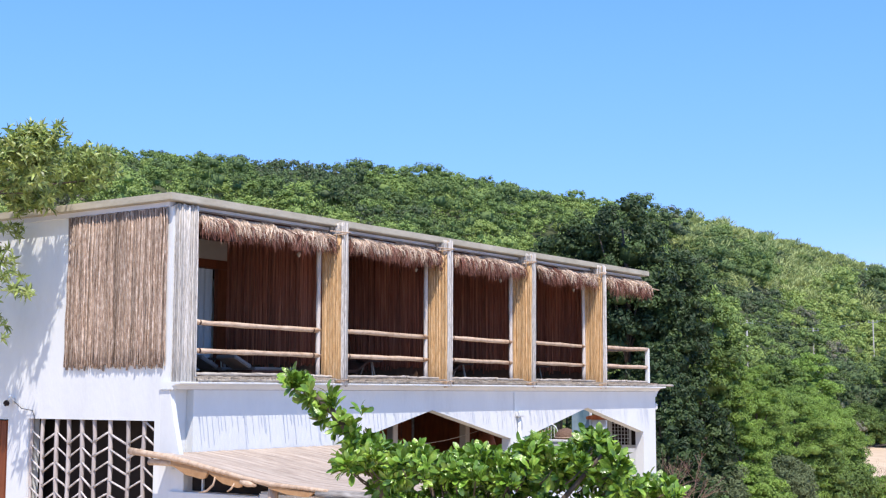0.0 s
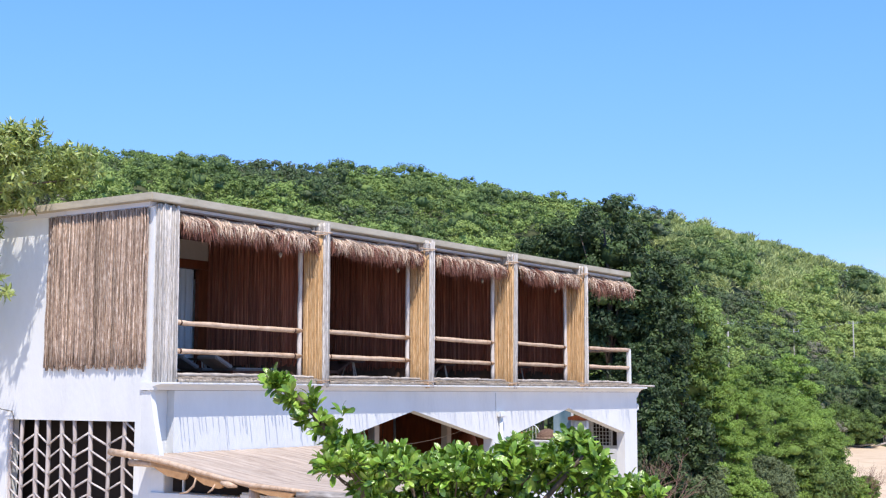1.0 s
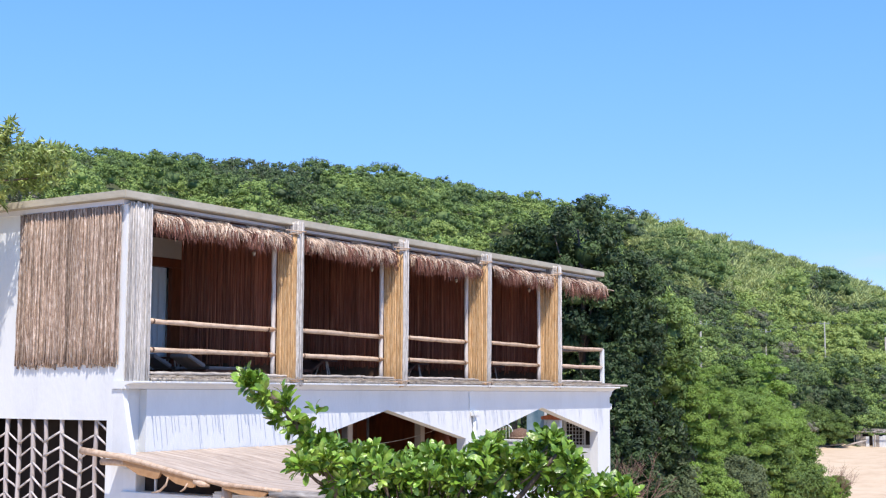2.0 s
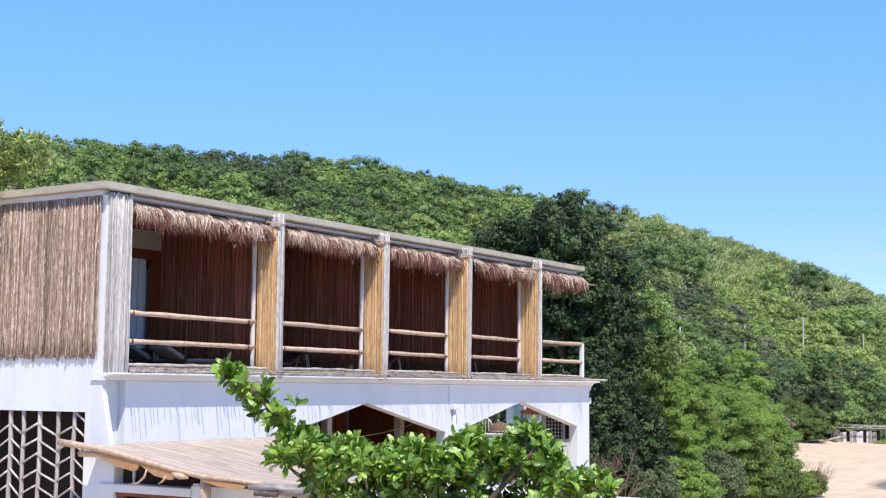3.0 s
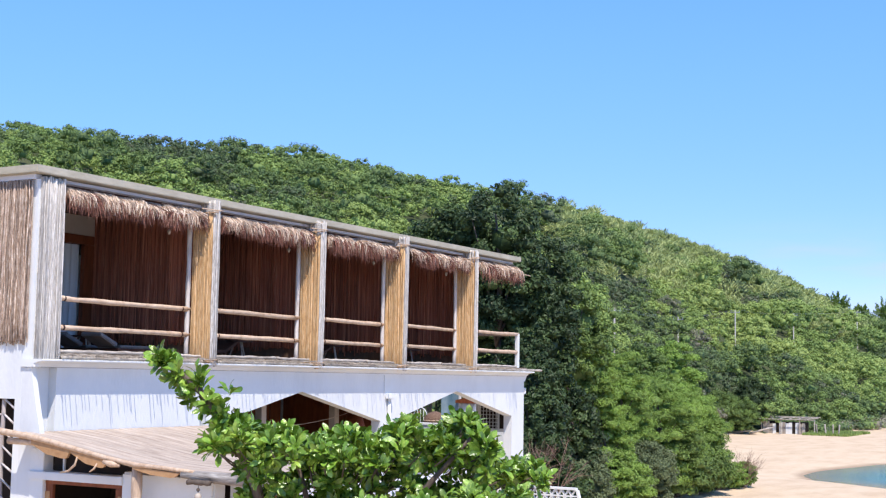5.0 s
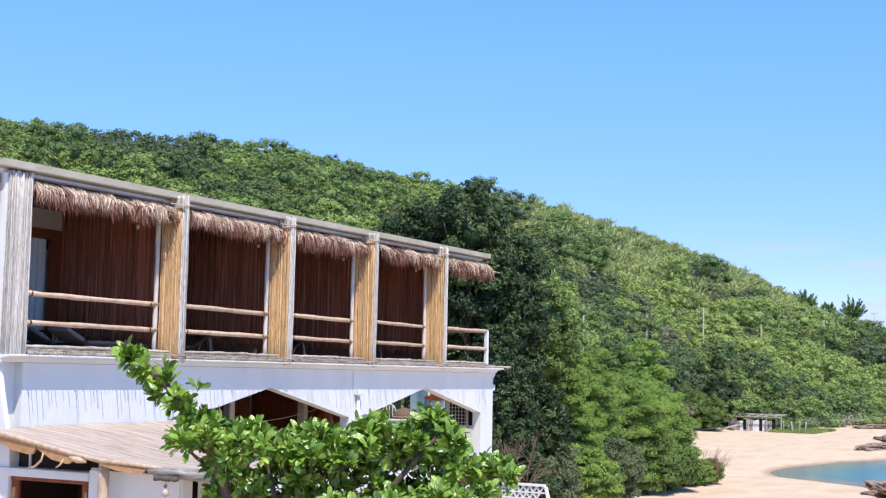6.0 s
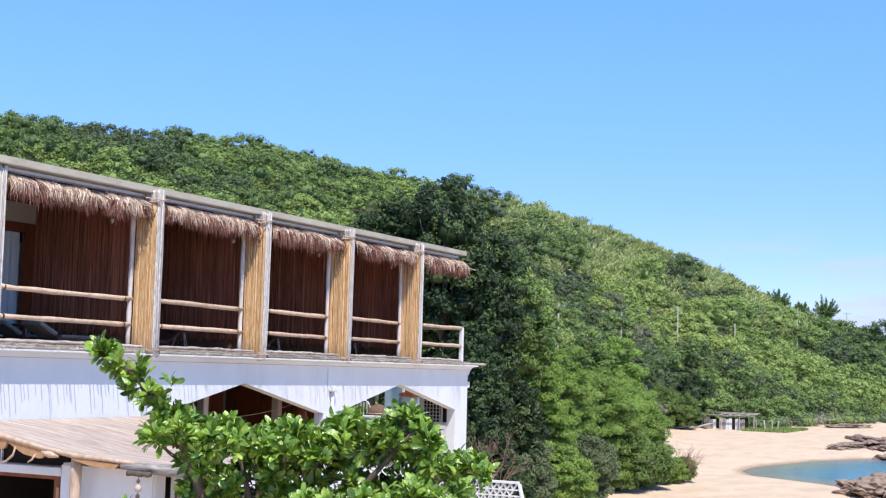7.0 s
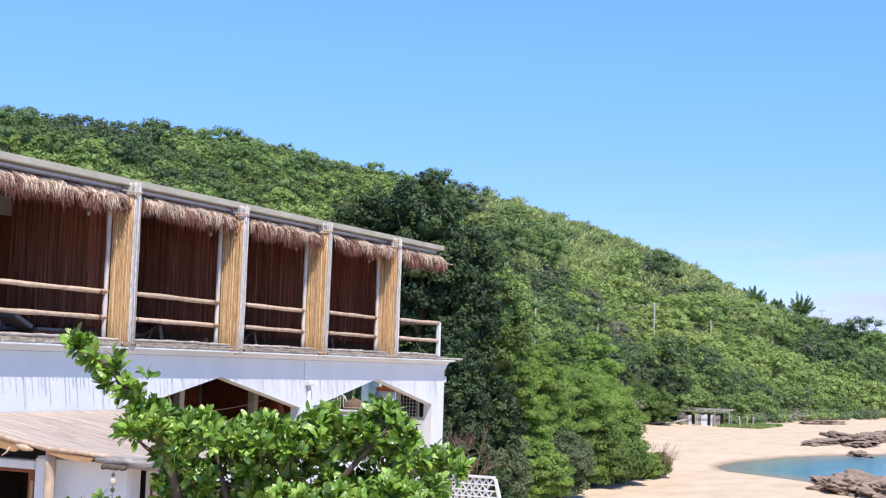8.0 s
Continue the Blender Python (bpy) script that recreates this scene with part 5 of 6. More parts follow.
def side_tree():
    """The tree beside the white wall, whose leaves shade it."""
    rng = np.random.default_rng(32)
    tree = thing("longleaf_tree", "light green long-leaved tree overhanging the side wall and roof edge", "tree", at=(0, 0, 0))
    part("trunk", Shape().tube([(-2.2, 6.6, -3.4), (-2.1, 6.4, -1.5), (-1.9, 6.0, 0.3), (-1.6, 5.4, 1.8), (-1.3, 4.6, 2.7)], [0.16, 0.13, 0.11, 0.08, 0.05], 10), BARK, tree, smooth=True)
    tips = [(-0.9, 3.0, 3.6), (0.3, 2.7, 3.5), (-0.7, 3.2, 2.2), (-1.0, 3.0, 1.5), (0.5, 2.3, 3.3), (-1.2, 4.6, 3.9), (-0.9, 2.2, 2.9)]
    for p in tips:
        m = Vector((-1.3, 4.6, 2.7)).lerp(Vector(p), 0.5) + Vector((0, 0, 0.15))
        part("limb", Shape().tube([(-1.4, 4.8, 2.4), m, p], [0.04, 0.022, 0.009], 6), BARK, tree, smooth=True)
    cen, axes = [], []
    heart = [(-0.9, 2.6, 3.38, 0.55, 1.0, 0.66, 230), (-0.95, 2.15, 3.60, 0.26, 0.40, 0.36, 150), (0.45, 2.95, 3.48, 0.5, 1.1, 0.44, 260), (-1.1, 4.3, 3.3, 0.7, 0.9, 0.9, 140), (-0.6, 2.6, 2.85, 0.3, 0.6, 0.26, 50), (-0.9, 2.75, 1.75, 0.18, 0.35, 0.35, 16), (-0.95, 2.35, 1.35, 0.16, 0.30, 0.14, 9), (-0.7, 3.5, 1.2, 0.3, 0.4, 1.0, 34), (-0.9, 4.7, 0.6, 0.4, 0.5, 1.5, 60), (-0.75, 2.0, 3.78, 0.25, 0.32, 0.22, 16), (-0.50, 3.62, 1.9, 0.2, 0.2, 0.8, 24), (-0.40, 3.3, 2.45, 0.12, 0.25, 0.16, 8)]
    for x, y, z, rx, ry, rz, n in heart:
        for _ in range(n):
            d = unit(rng.normal(0, 1, 3)) * rng.uniform(0.45, 1.05)
            p = np.array([x, y, z]) + d * [rx, ry, rz]
            if p[0] > -0.2 and p[2] < 2.9:
                p[0] = -0.22
            cen.append(p)
            axes.append(d + np.array([0, -0.1, 0.15]) + rng.normal(0, 0.45, 3))
    frames = whorls(cen, axes, 9, 0.150, rng, (35, 130))
    joined_leaves("foliage", broad_leaf_mesh(0.26, 1), frames, LEAF_LONG, tree)


KINDS = {  # leaf length, leaf width, tint, how flat the clumps lie, clump radius, how loosely leaves hang
    "dark": (0.17, 0.50, 0.325, 0.80, (0.17, 0.30), 0.45, "dark green large-leaved coastal tree behind the house"),
    "mid": (0.15, 0.50, 0.52, 0.80, (0.17, 0.30), 0.40, "olive green leafy tree at the edge of the beach"),
    "fresh": (0.14, 0.30, 0.66, 0.55, (0.20, 0.36), 0.40, "bright green feathery tree with layered foliage"),
    "yellow": (0.15, 0.40, 0.70, 0.60, (0.20, 0.34), 0.35, "yellow-green flowering tree on the slope"),
    "grey": (0.14, 0.42, 0.50, 0.75, (0.18, 0.32), 0.45, "grey-green shrubby tree beside the sand"),
}


def wood_tree(az, r, top, rad, kind, seed):
    """A free-standing tree by its bearing from the bay's corner: trunk, limbs and a crown of many leafy clumps with gaps."""
    size, narrow, tone, flat, span, loose, label = KINDS[kind]
    rng = np.random.default_rng(seed)
    x, y = PIVOT[0] + r * math.cos(radians(az)), PIVOT[1] + r * math.sin(radians(az))
    z0 = float(ground_z(x, y)) - 0.1
    tree = thing("tree", label, "tree", "trees by the beach", at=(x, y, z0))
    tall = max(top - z0, 1.6)
    half = min(rad * 1.7, tall / 2)
    mid = tall - half
    part("trunk", Shape().tube([(0, 0, 0), (0.1 * rad, 0.05, mid * 0.5), (0.05, -0.1, mid), (0, 0.1, mid + half * 0.6)], [0.05 * rad + 0.06, 0.05 * rad + 0.03, 0.04 * rad + 0.02, 0.03], 8), BARK, tree, smooth=True)
    lumps = []
    for _ in range(900):
        d = unit(rng.normal(0, 1, 3))
        if d[2] < -0.93:
            continue
        lr = rad * rng.uniform(*span) * (0.8 if d[2] > 0.7 else 1.0)
        p = d * np.array([rad, rad, half]) * rng.uniform(0.72, 1.0) - d * lr * 0.4 + np.array([0, 0, mid])
        p[2] = max(p[2], 0.12)
        if all((p[0] - q[0]) ** 2 + (p[1] - q[1]) ** 2 + ((p[2] - q[2]) * 1.3) ** 2 > (0.62 * (lr + q[3])) ** 2 for q in lumps):
            lumps.append((*p, lr))
        if len(lumps) >= 72:
            break
    for q in lumps[:5]:
        part("limb", Shape().tube([(0, 0, mid * 0.7), (q[0] * 0.5, q[1] * 0.5, (mid * 0.8 + q[2]) / 2 + 0.1), q[:3]], [0.055, 0.035, 0.014], 5), BARK, tree, smooth=True)
    heart = [(rng.normal(0, 0.15) * rad, rng.normal(0, 0.15) * rad, mid + half * f, rad * 0.60) for f in (-0.5, -0.1, 0.3)]
    L = np.array(lumps + heart)
    leaves = np.clip(24.0 * L[:, 3] ** 2 / size**2 * (0.5 / narrow) ** 0.6, 30, 420).astype(int)
    leaves[-3:] //= 3
    tint = np.clip(tone + rng.normal(0, 0.035, len(L)), 0.05, 0.95)
    mat = LEAF_GREY if kind == "grey" else LEAF_DARK
    part("crown", lumps_mesh("crown", L, leaves, np.full(len(L), size) * rng.uniform(0.8, 1.2, len(L)), tint, mat, rng, flat, 2, loose, narrow, 0.60, 0.48), mat, tree)


def plume_tree(az, r, top, rad, seed):
    """A feathery tree on the skyline: stems fanning upward, each hung with narrow leaves."""
    rng = np.random.default_rng(seed)
    x, y = PIVOT[0] + r * math.cos(radians(az)), PIVOT[1] + r * math.sin(radians(az))
    z0 = float(ground_z(x, y)) - 0.1
    tree = thing("tree", "dark feathery tree standing on the skyline", "tree", "skyline trees", at=(x, y, z0))
    tall = max(top - z0, 2.5)
    fork = tall - 2.2 * rad
    part("trunk", Shape().tube([(0, 0, 0), (0.1, 0, max(fork, 0.6) * 0.6), (0, 0.05, max(fork, 0.6))], [0.16, 0.13, 0.10], 7), BARK, tree, smooth=True)
    cen, way = [], []
    n = 24
    for k in range(n):
        a, lean = k * 2.4, 0.05 + 0.95 * math.sqrt(k / n)
        d = np.array([math.cos(a) * math.sin(lean), math.sin(a) * math.sin(lean), math.cos(lean)])
        reach = rad * (2.1 - 0.8 * k / n) * rng.uniform(0.72, 1.05)
        base = np.array([0, 0, max(fork, 0.6) - 0.2])
        part("limb", Shape().tube([base, base + d * reach * 0.5, base + d * reach + np.array([0, 0, 0.1])], [0.04, 0.03, 0.01], 5), BARK, tree, smooth=True)
        t = rng.uniform(0.0, 1.10, 190)[:, None]
        cen.append(base + d * reach * t + rng.normal(0, 0.30, (190, 3)) * (1.25 - 0.9 * t))
        way.append(d + rng.normal(0, 0.35, (190, 3)))
    cen, way = np.concatenate(cen), np.concatenate(way)
    v, q = leaf_cloud(cen, np.cross(way, rng.normal(0, 1, way.shape)), np.full(len(cen), 0.55), 0.20, -0.8, 0.3, rng)
    part("crown", raw_mesh("crown", v, q, LEAF_DARK, tint=np.clip(rng.normal(0.60, 0.05, len(cen)), 0.2, 0.7)), LEAF_DARK, tree)


near_tree()
side_tree()
TREES = [("dark", 27.17, 50.9, 7.45, 1.95), ("dark", 28.87, 52.4, 7.0, 1.85), ("dark", 30.07, 54.0, 6.6, 1.7), ("dark", 25.12, 53.8, 5.7, 1.5), ("dark", 25.26, 51.5, 3.8, 1.5), ("dark", 25.87, 49.3, 2.0, 1.4),
         ("dark", 25.64, 47.7, 0.45, 1.3), ("dark", 25.33, 46.3, -1.4, 1.3), ("mid", 23.97, 58.1, 4.3, 1.65), ("fresh", 23.17, 58.9, 1.9, 1.4), ("dark", 23.96, 52.1, -0.3, 1.25), ("fresh", 21.93, 64.2, 1.3, 1.8),
         ("fresh", 20.34, 69.8, 0.3, 2.4), ("fresh", 19.0, 74.0, -0.8, 2.0), ("fresh", 22.61, 58.9, -1.0, 1.35), ("fresh", 19.1, 79.8, -0.3, 2.0), ("fresh", 22.07, 57.7, -3.1, 1.6), ("yellow", 19.89, 77.3, 2.4, 1.9),
         ("mid", 20.9, 76.0, 1.9, 1.6), ("grey", 21.0, 63.5, -2.9, 1.7), ("mid", 19.57, 70.3, -2.7, 2.0), ("mid", 18.75, 72.9, -3.4, 2.0), ("fresh", 17.45, 77.4, -4.7, 1.05), ("fresh", 16.85, 78.8, -5.15, 0.75), ("mid", 18.0, 76.0, -4.2, 1.1), ("grey", 23.66, 52.2, -2.3, 1.45),
         ("mid", 18.9, 80.3, -2.2, 1.8), ("mid", 17.05, 157.0, -1.9, 2.3), ("dark", 16.55, 164.0, 0.45, 2.4), ("mid", 17.9, 155.0, -1.2, 2.4), ("dark", 24.36, 47.3, -2.9, 1.25), ("dark", 26.6, 52.5, 5.2, 1.8)]
for k, (kind, az, r, top, rad) in enumerate(TREES):
    wood_tree(az, r, top, rad, kind, 100 + k)
for k, (az, r, top, rad) in enumerate([(11.2, 300, 18.8, 2.4), (13.1, 296, 18.9, 2.2), (12.2, 300, 17.2, 1.3)]):
    plume_tree(az, r, top, rad, 150 + k)


# ---- beach things ----
def rock_pile(name, spots, label, seed):
    """Cracked, layered rocks: beds of different width stand out round each."""
    rng = np.random.default_rng(seed)
    for k, (x, y, lx, ly, h) in enumerate(spots):
        bm = bmesh.new()
        bmesh.ops.create_icosphere(bm, subdivisions=5, radius=1.0)
        ox = rng.uniform(0, 50)
        z0 = float(ground_z(x, y))
        for v in bm.verts:
            p = v.co.copy()
            n = noise.fractal(p * 1.7 + Vector((ox, 0, 0)), 1.0, 2.0, 6)
            crack = abs(noise.noise(p * Vector((4, 4, 4)).x + Vector((ox, 9, 0))))
            q = p * (1 + 0.5 * n)
            bed = math.floor((q.z + 0.25 * q.x) * 7 + 1.5 * noise.noise(p * 1.3 + Vector((ox, 5, 0))))
            step = 0.22 * (noise.noise(Vector((bed * 3.7, ox, 0.5)))) + 0.10 * noise.noise(p * 6 + Vector((ox, 2, 0)))
            q = q * (1 + step - 0.25 * max(0.0, 0.12 - crack))
            v.co = Vector((q.x * lx, q.y * ly, q.z * h))
        me = bpy.data.meshes.new(name)
        bm.to_mesh(me)
        bm.free()
        me.materials.append(ROCK)
        ob = new(name, me)
        ob.matrix_world = pose(x, y, z0 + h * 0.1, 0, 0, rng.uniform(-25, 25))
        tagged(ob, label, "rock", "beach rocks")


def shack():
    hut = thing("beach_shack", "ruined grey shack with white boards and a bare roof frame", "shack", at=(0, 0, 0))
    z = float(ground_z(142, 27)) - 0.1
    rnd = random.Random(2)
    for k in range(13):
        y = 30.6 - 0.38 * k
        hgt = rnd.uniform(1.25, 1.55)
        if k in (4, 9):
            continue
        part("board", Shape().box(141.9, 142.0, y - 0.36, y, z, z + hgt), WHITE if k in (3, 5, 7, 8, 10) else LOG_GREY, hut)
    # near-black sheet painting the shade behind the boards
    part("dark_inside", Shape().box(143.2, 143.3, 25.6, 30.6, z, z + 1.5), DARK, hut)
    for k in range(6):
        part("roof_pole", log(Shape(), (141.4, 30.8 - k * 1.05, z + 1.75), (144.2, 30.6 - k * 1.05, z + 2.0), 0.05, 700 + k), LOG_GREY, hut, smooth=True)
    for x, zz in ((141.5, 1.8), (143.0, 1.95), (144.0, 2.05)):
        part("roof_pole", log(Shape(), (x, 31.0, z + zz), (x, 24.4, z + zz), 0.06, 720 + int(x)), LOG_GREY, hut, smooth=True)
    for y in (30.7, 28.4, 26.2, 24.5):
        part("corner_post", log(Shape(), (141.6, y, z), (141.6, y, z + 1.85), 0.07, int(y * 10)), LOG_GREY, hut, smooth=True)
    for k, y in enumerate((24.3, 23.3, 22.5, 21.9)):
        post = thing("fence_post", "grey weathered fence post on the upper beach", "post", "beach fence posts", at=(0, 0, 0))
        part("pole", log(Shape(), (142, y, z), (142 + rnd.uniform(-0.2, 0.2), y + rnd.uniform(-0.2, 0.2), z + 1.35), 0.09, 800 + k), LOG_GREY, post, smooth=True)
    for k, (x, y, dx, dy, up) in enumerate(((136, 30.5, 1.0, -2.6, 0.9), (135, 32.5, 0.5, -2.4, 0.4), (134, 34, 1.5, 1.8, 0.9), (170, 26.2, 1.5, -2.2, 0.9), (171, 25.2, -0.8, -2.6, 0.5), (172, 24.6, 1.2, -1.8, 1.1), (171, 23.8, 0.4, -3.0, 0.7), (173, 22.6, 1.0, -2.4, 0.4), (56, 11.6, 2.5, -0.6, 0.25), (50, 11.4, 3, 0.5, 0.35), (59, 10.6, 1.5, -1.3, 0.3))):
        zz = float(ground_z(x, y))
        dw = thing("driftwood", "bleached driftwood branch lying on the sand", "driftwood", "driftwood on the beach", at=(0, 0, 0))
        part("branch", Shape().tube([(x, y, zz + 0.1), (x + dx * 0.5, y + dy * 0.5, zz + up * 0.6), (x + dx, y + dy, zz + up)], [0.14, 0.11, 0.05], 7), LOG_GREY, dw, smooth=True)
        part("side_branch", Shape().tube([(x + dx * 0.4, y + dy * 0.4, zz + up * 0.5), (x + dx * 0.5 + 0.4, y + dy * 0.8, zz + up * 0.3 + 0.6)], [0.07, 0.03], 6), LOG_GREY, dw, smooth=True)


def utility_poles():
    for k, (x, y, top) in enumerate(POLES):
        ob = thing("utility_pole", "pale concrete utility pole on the overgrown slope", "utility pole", "utility poles", at=(x, y, 0))
        part("pole", Shape().tube([(0, 0, float(ground_z(x, y)) - 0.5), (0, 0, top + 0.3)], [0.11, 0.085], 8), PALE_POLE, ob)
        part("cross_arm", Shape().box(-0.05, 0.05, -0.7, 0.7, top - 0.05, top + 0.05), METAL, ob)
        for d in (-0.62, 0.0, 0.62):
            part("insulator", Shape().tube([(0, d, top + 0.06), (0, d, top + 0.30)], 0.04, 6), METAL, ob)
    wires = thing("power_lines", "thin power lines strung between the poles", "power lines", at=(0, 0, 0))
    for (x0, y0, z0), (x1, y1, z1) in zip(POLES[:-1], POLES[1:]):
        for d in (-0.62, 0.62):
            part("wire", Shape().tube([(x0 + (x1 - x0) * t, y0 + (y1 - y0) * t + d, z0 + (z1 - z0) * t + 0.30 - 0.9 * t * (1 - t)) for t in (0, 0.25, 0.5, 0.75, 1)], 0.006, 4), METAL, wires)


def block_fence():
    """White breeze-block wall with triangular holes, beside the house."""
    fence = thing("breeze_block_wall", "white breeze-block garden wall with triangular holes", "wall", at=(0, 0, 0))
    x, ya, yb, top = 20.0, 2.1, 0.36, -3.19
    part("capping", Shape().box(x - 0.08, x + 0.08, yb, ya + 0.2, top, top + 0.06), WHITE, fence)
    part("slanted_end", Shape().prism([(yb, top), (yb - 0.05, top), (yb - 0.38, top - 1.2), (yb - 0.30, top - 1.2)], "x", x - 0.07, x + 0.07), WHITE, fence)
    s = 0.20
    for row in range(5):
        z1 = top - row * 0.17
        z0 = z1 - 0.17
        edge = yb - 0.05 * row
        part("rail", Shape().box(x - 0.055, x + 0.055, edge - 0.04, ya + 0.2, z0 - 0.018, z0 + 0.018), WHITE, fence)
        n = 11
        for k in range(n):
            a = ya - k * s + (s / 2 if row % 2 else 0)
            for sgn in (1, -1):
                if a - s / 2 < edge:
                    continue
                stick("bar", BLOCK_BAR, fence, (x, a, z0), (x, a - sgn * s / 2, z1), 1.0)


def dry_shrub(x, y, many, length, seed):
    """A bare, reddish-grey shrub of thin forking twigs."""
    rnd = random.Random(seed)
    z0 = float(ground_z(x, y))
    bush = thing("dry_shrub", "leafless dry shrub of thin reddish twigs", "shrub", at=(x, y, z0))

    def twig(shape, p, d, length, r, deep):
        q = p + d * length
        mid = p.lerp(q, 0.5) + Vector((rnd.gauss(0, 0.05), rnd.gauss(0, 0.05), 0.03)) * length
        shape.tube([p, mid, q], [r, r * 0.8, r * 0.55], 5)
        if deep:
            for _ in range(3):
                twig(shape, p.lerp(q, rnd.uniform(0.5, 1.0)), (d + Vector((rnd.gauss(0, 0.42), rnd.gauss(0, 0.42), rnd.gauss(0.1, 0.25)))).normalized(), length * rnd.uniform(0.55, 0.85), r * 0.6, deep - 1)

    for k in range(many):
        sh = Shape()
        twig(sh, Vector((rnd.uniform(-0.3, 0.3), rnd.uniform(-0.3, 0.3), 0)), Vector((rnd.gauss(0, 0.25), rnd.gauss(-0.35, 0.4), 1)).normalized(), length, 0.017 * length, 3)
        part("branch", sh, TWIG, bush)


def pot_plants():
    """Pots with leafy plants and red flowers along the garden wall."""
    rng = np.random.default_rng(55)
    for k, (y, h) in enumerate(((5.05, 0.42), (5.35, 0.34), (5.75, 0.40))):
        pot = thing("potted_plant", "terracotta pot with leafy red-flowered plant on the terrace", "plant", "wall plants", at=(19.25, y, -2.0))
        part("pot", Shape().tube([(0, 0, 0), (0, 0, 0.24), (0, 0, 0.40), (0, 0, 0.44)], [0.11, 0.15, 0.17, 0.18], 14), TERRACOTTA, pot, smooth=True)
        n = 90
        d = unit(rng.normal(0, 1, (n, 3))) * rng.uniform(0.3, 1, (n, 1)) * [0.20, 0.22, h * 0.6] + [0, 0, 0.42 + h * 0.5]
        v, q = leaf_cloud(d, d - [0, 0, 0.2], np.full(n, 0.11), 0.5, 0.2, 0.6, rng)
        part("leaves", raw_mesh("leaves", v, q, LEAF_BIG), LEAF_BIG, pot)
        v, q = leaf_cloud(d[:14] * [1.1, 1.1, 1.15], d[:14], np.full(14, 0.045), 0.9, 0, 0.6, rng)
        tagged(part("flowers", raw_mesh("flowers", v, q, FLOWER), FLOWER, pot, "small red flowers"), "small red flowers", kind="stuff")


def terrace_hedge():
    """Dark shrubs closing the terrace behind the house."""
    rng = np.random.default_rng(56)
    for x, y, h, rad in ((21.2, 4.15, 1.9, 0.50), (21.3, 4.9, 2.1, 0.60), (21.5, 5.7, 1.7, 0.66), (21.4, 6.5, 1.9, 0.60), (21.7, 7.3, 1.9, 0.7)):
        bush = thing("terrace_shrub", "dark green leafy shrub on the terrace", "shrub", "terrace shrubs", at=(x, y, -2.0))
        part("stem", Shape().tube([(0, 0, 0), (0.04, 0.02, h * 0.5), (0, 0, h * 0.8)], [0.05, 0.04, 0.02], 7), BARK, bush, smooth=True)
        d = unit(rng.normal(0, 1, (26, 3)))
        L = np.concatenate([d * [rad * 0.7, rad * 0.7, h * 0.42] + [0, 0, h * 0.5], rng.uniform(0.16, 0.28, (26, 1))], 1)
        part("leaves", lumps_mesh("leaves", L, np.full(26, 60), np.full(26, 0.11), np.clip(rng.normal(0.34, 0.05, 26), 0.1, 0.6), LEAF_DARK, rng, 0.85), LEAF_DARK, bush)


def beach_grass():
    """A strip of low green grass by the fence posts."""
    rng = np.random.default_rng(58)
    n = 5000
    x, y = rng.uniform(140, 152, n), rng.uniform(20.4, 25.6, n)
    z = ground_z(x, y)
    v, q = leaf_cloud(np.stack([x, y, z + 0.10], -1), np.stack([rng.normal(0, 1, n), rng.normal(0, 1, n), np.full(n, 0.2)], -1), np.full(n, 0.45), 0.25, -2.0, 0.3, rng)
    tagged(new("beach_grass", raw_mesh("beach_grass", v, q, LEAF_FAR, tint=np.clip(rng.normal(0.6, 0.05, n), 0.3, 0.72))), "strip of low green grass on the upper beach", "grass", kind="stuff")


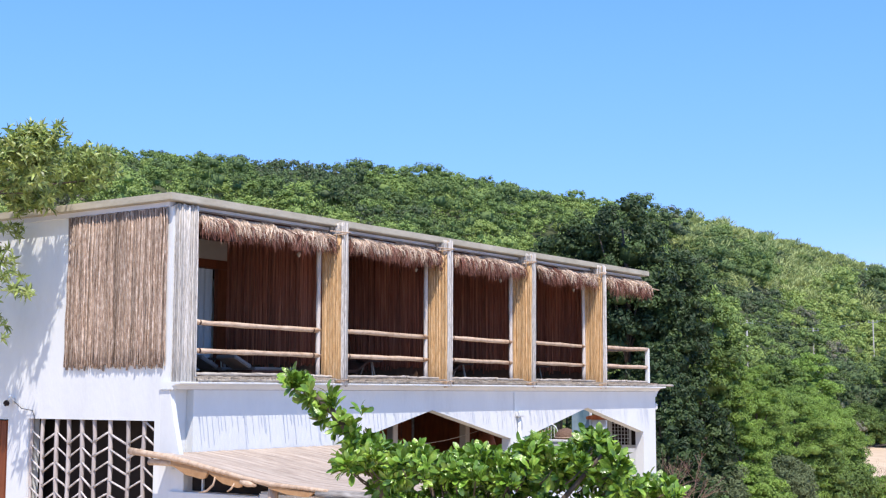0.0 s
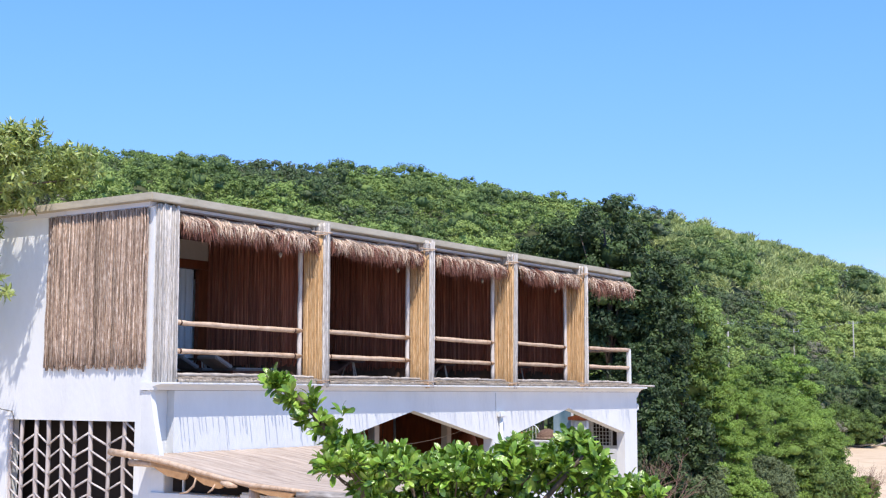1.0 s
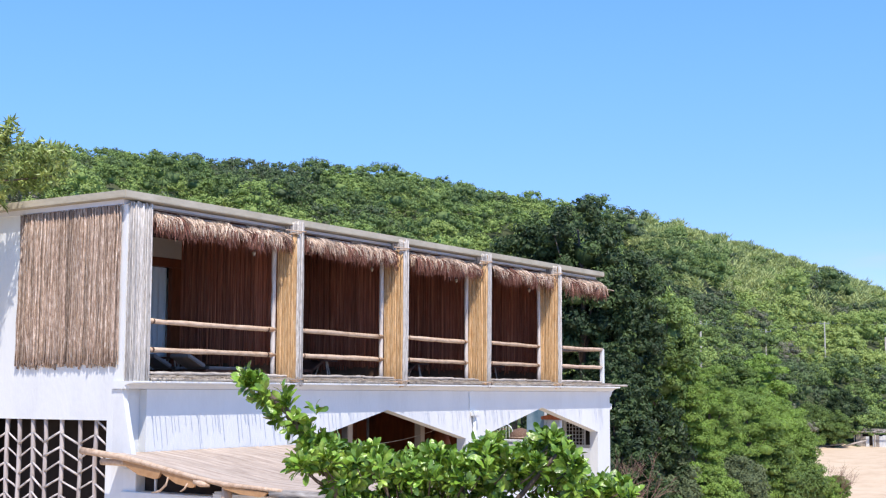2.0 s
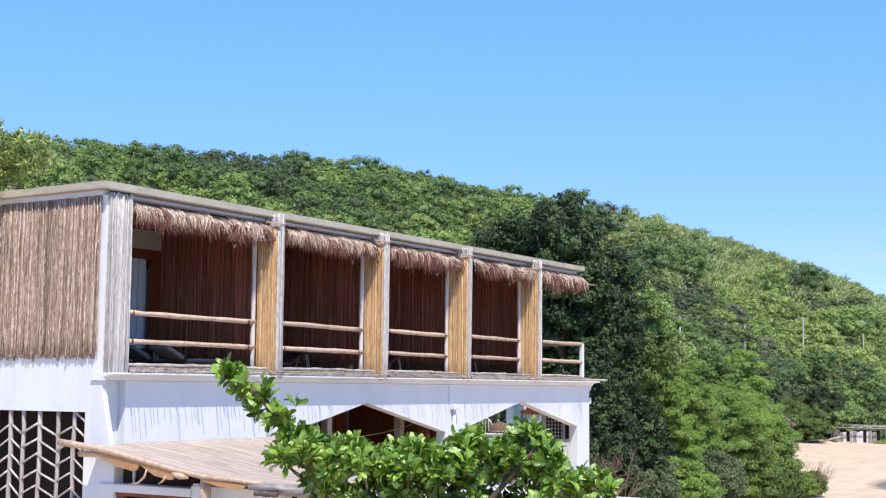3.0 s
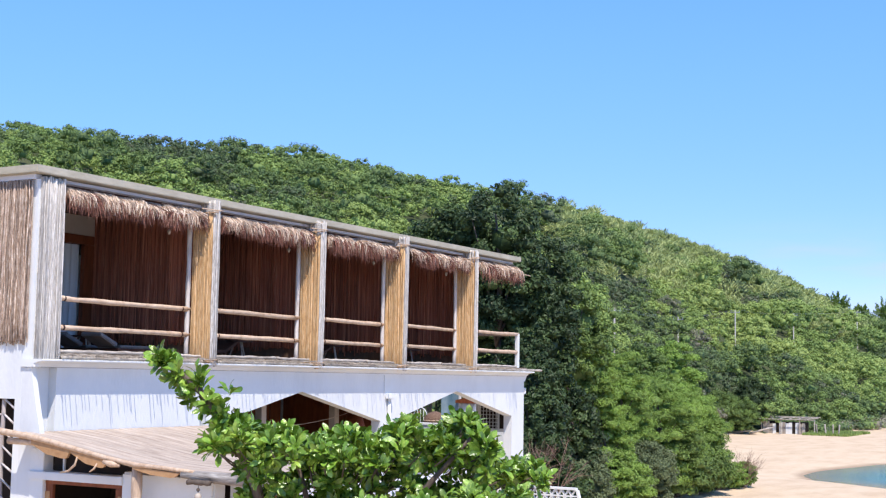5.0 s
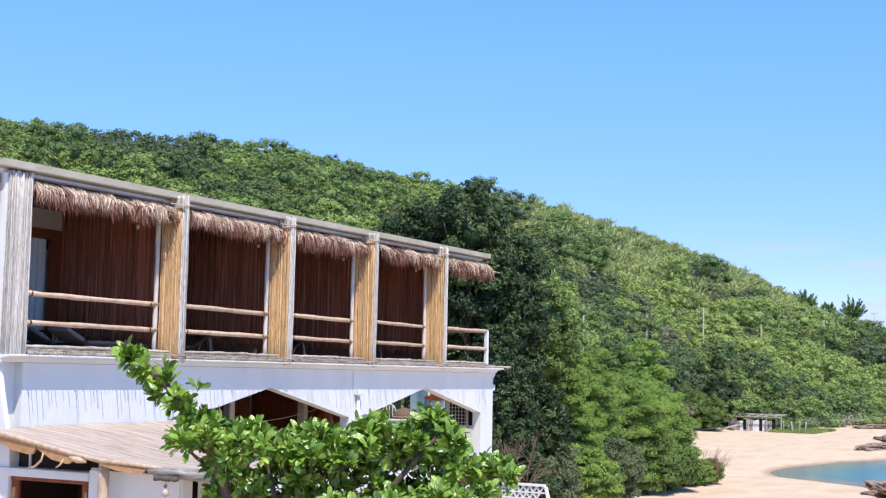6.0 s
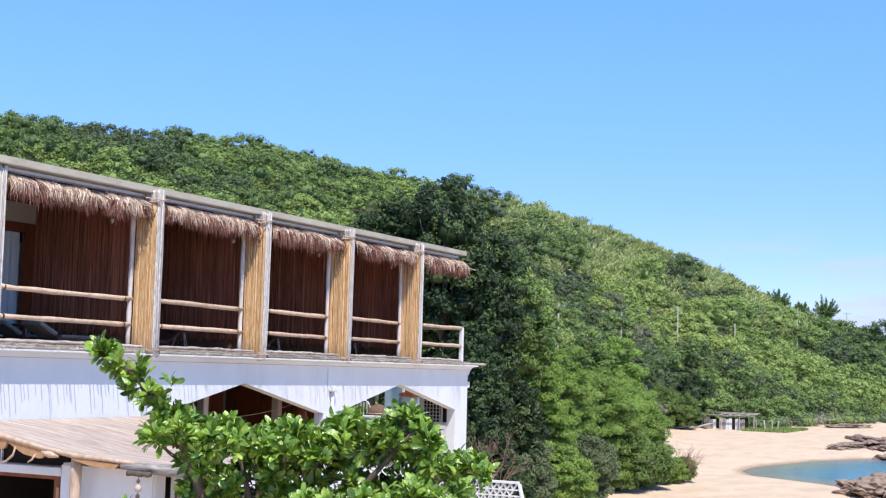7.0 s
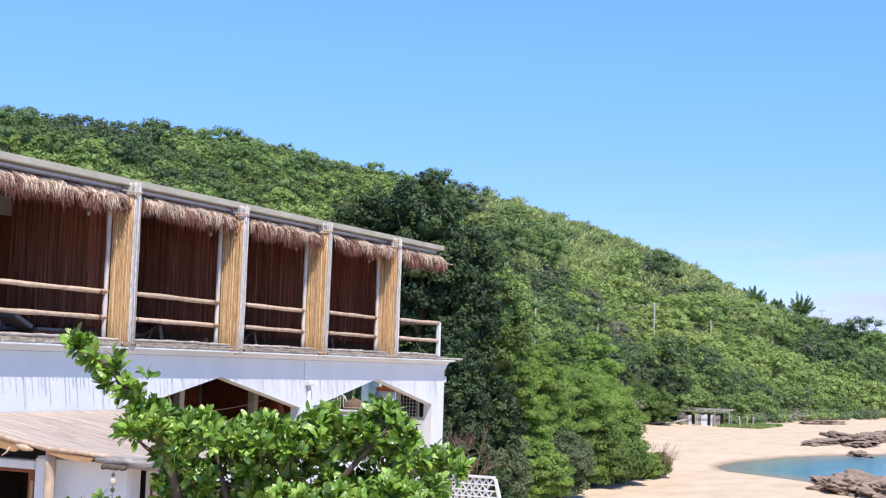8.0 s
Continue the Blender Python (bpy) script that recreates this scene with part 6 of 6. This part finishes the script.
TWIG = material("dry_twig", [(0.20, 0.12, 0.09), (0.34, 0.22, 0.17)], (8, 8, 8), 0.85, 0.2, spread=0.2)
TERRACOTTA = material("terracotta", [(0.38, 0.15, 0.08), (0.48, 0.21, 0.12)], (8, 8, 8), 0.8, 0.2)
FLOWER = material("red_petal", [(0.55, 0.06, 0.05), (0.70, 0.14, 0.10)], (9, 9, 9), 0.6, 0.0, leaf=0.2)
BLOCK_BAR = Shape().box(-0.05, 0.05, -0.014, 0.014, 0, 1).mesh("bar", WHITE)
rock_pile("rock", [(62.6, -2.3, 3.2, 2.2, 0.86), (59.0, -5.2, 2.6, 2.0, 0.8), (64.5, -4.6, 3.5, 2.5, 0.95)], "large layered brown rock at the water's edge", 41)
rock_pile("rock_shelf", [(115, 8.9, 5, 1.3, 0.38), (121, 7.6, 6, 1.5, 0.42), (127, 8.6, 8, 1.5, 0.50), (118, 6.2, 5, 1.2, 0.36), (134, 7.2, 6, 1.7, 0.5), (139, 6.0, 6, 1.5, 0.55), (105, 4.0, 3, 1.0, 0.28), (128, 5.2, 4, 1.3, 0.5), (168, 18.6, 4, 1.5, 0.45)], "flat brown rock shelf on the beach", 42)
shack()
utility_poles()
block_fence()
dry_shrub(21.0, 2.35, 7, 1.10, 77)
dry_shrub(60.6, 8.3, 9, 0.95, 78)
dry_shrub(58.0, 8.6, 6, 0.7, 79)
pot_plants()
terrace_hedge()
beach_grass()


def beach_scrub():
    """A belt of low grey-green scrub at the foot of the far woods."""
    rng = np.random.default_rng(63)
    n = 230
    az = rng.uniform(6.8, 17.6, n)
    r = np.interp(az, AZ, FOOT_R) - rng.uniform(-2, 9, n)
    x, y = PIVOT[0] + r * np.cos(np.radians(az)), PIVOT[1] + r * np.sin(np.radians(az))
    rad = rng.uniform(0.5, 1.25, n)
    L = np.stack([x, y, ground_z(x, y) + rad * 0.5, rad], -1)
    ok = (x > 146) | (y > 33.0)
    L = L[ok]
    n = len(L)
    tagged(new("beach_scrub", lumps_mesh("beach_scrub", L, np.full(n, 60), np.full(n, 0.36), np.clip(rng.normal(0.40, 0.09, n), 0.28, 0.6), LEAF_FAR, rng, 0.8)),
           "low grey-green scrub at the foot of the wooded hill", "scrub", kind="stuff")


beach_scrub()
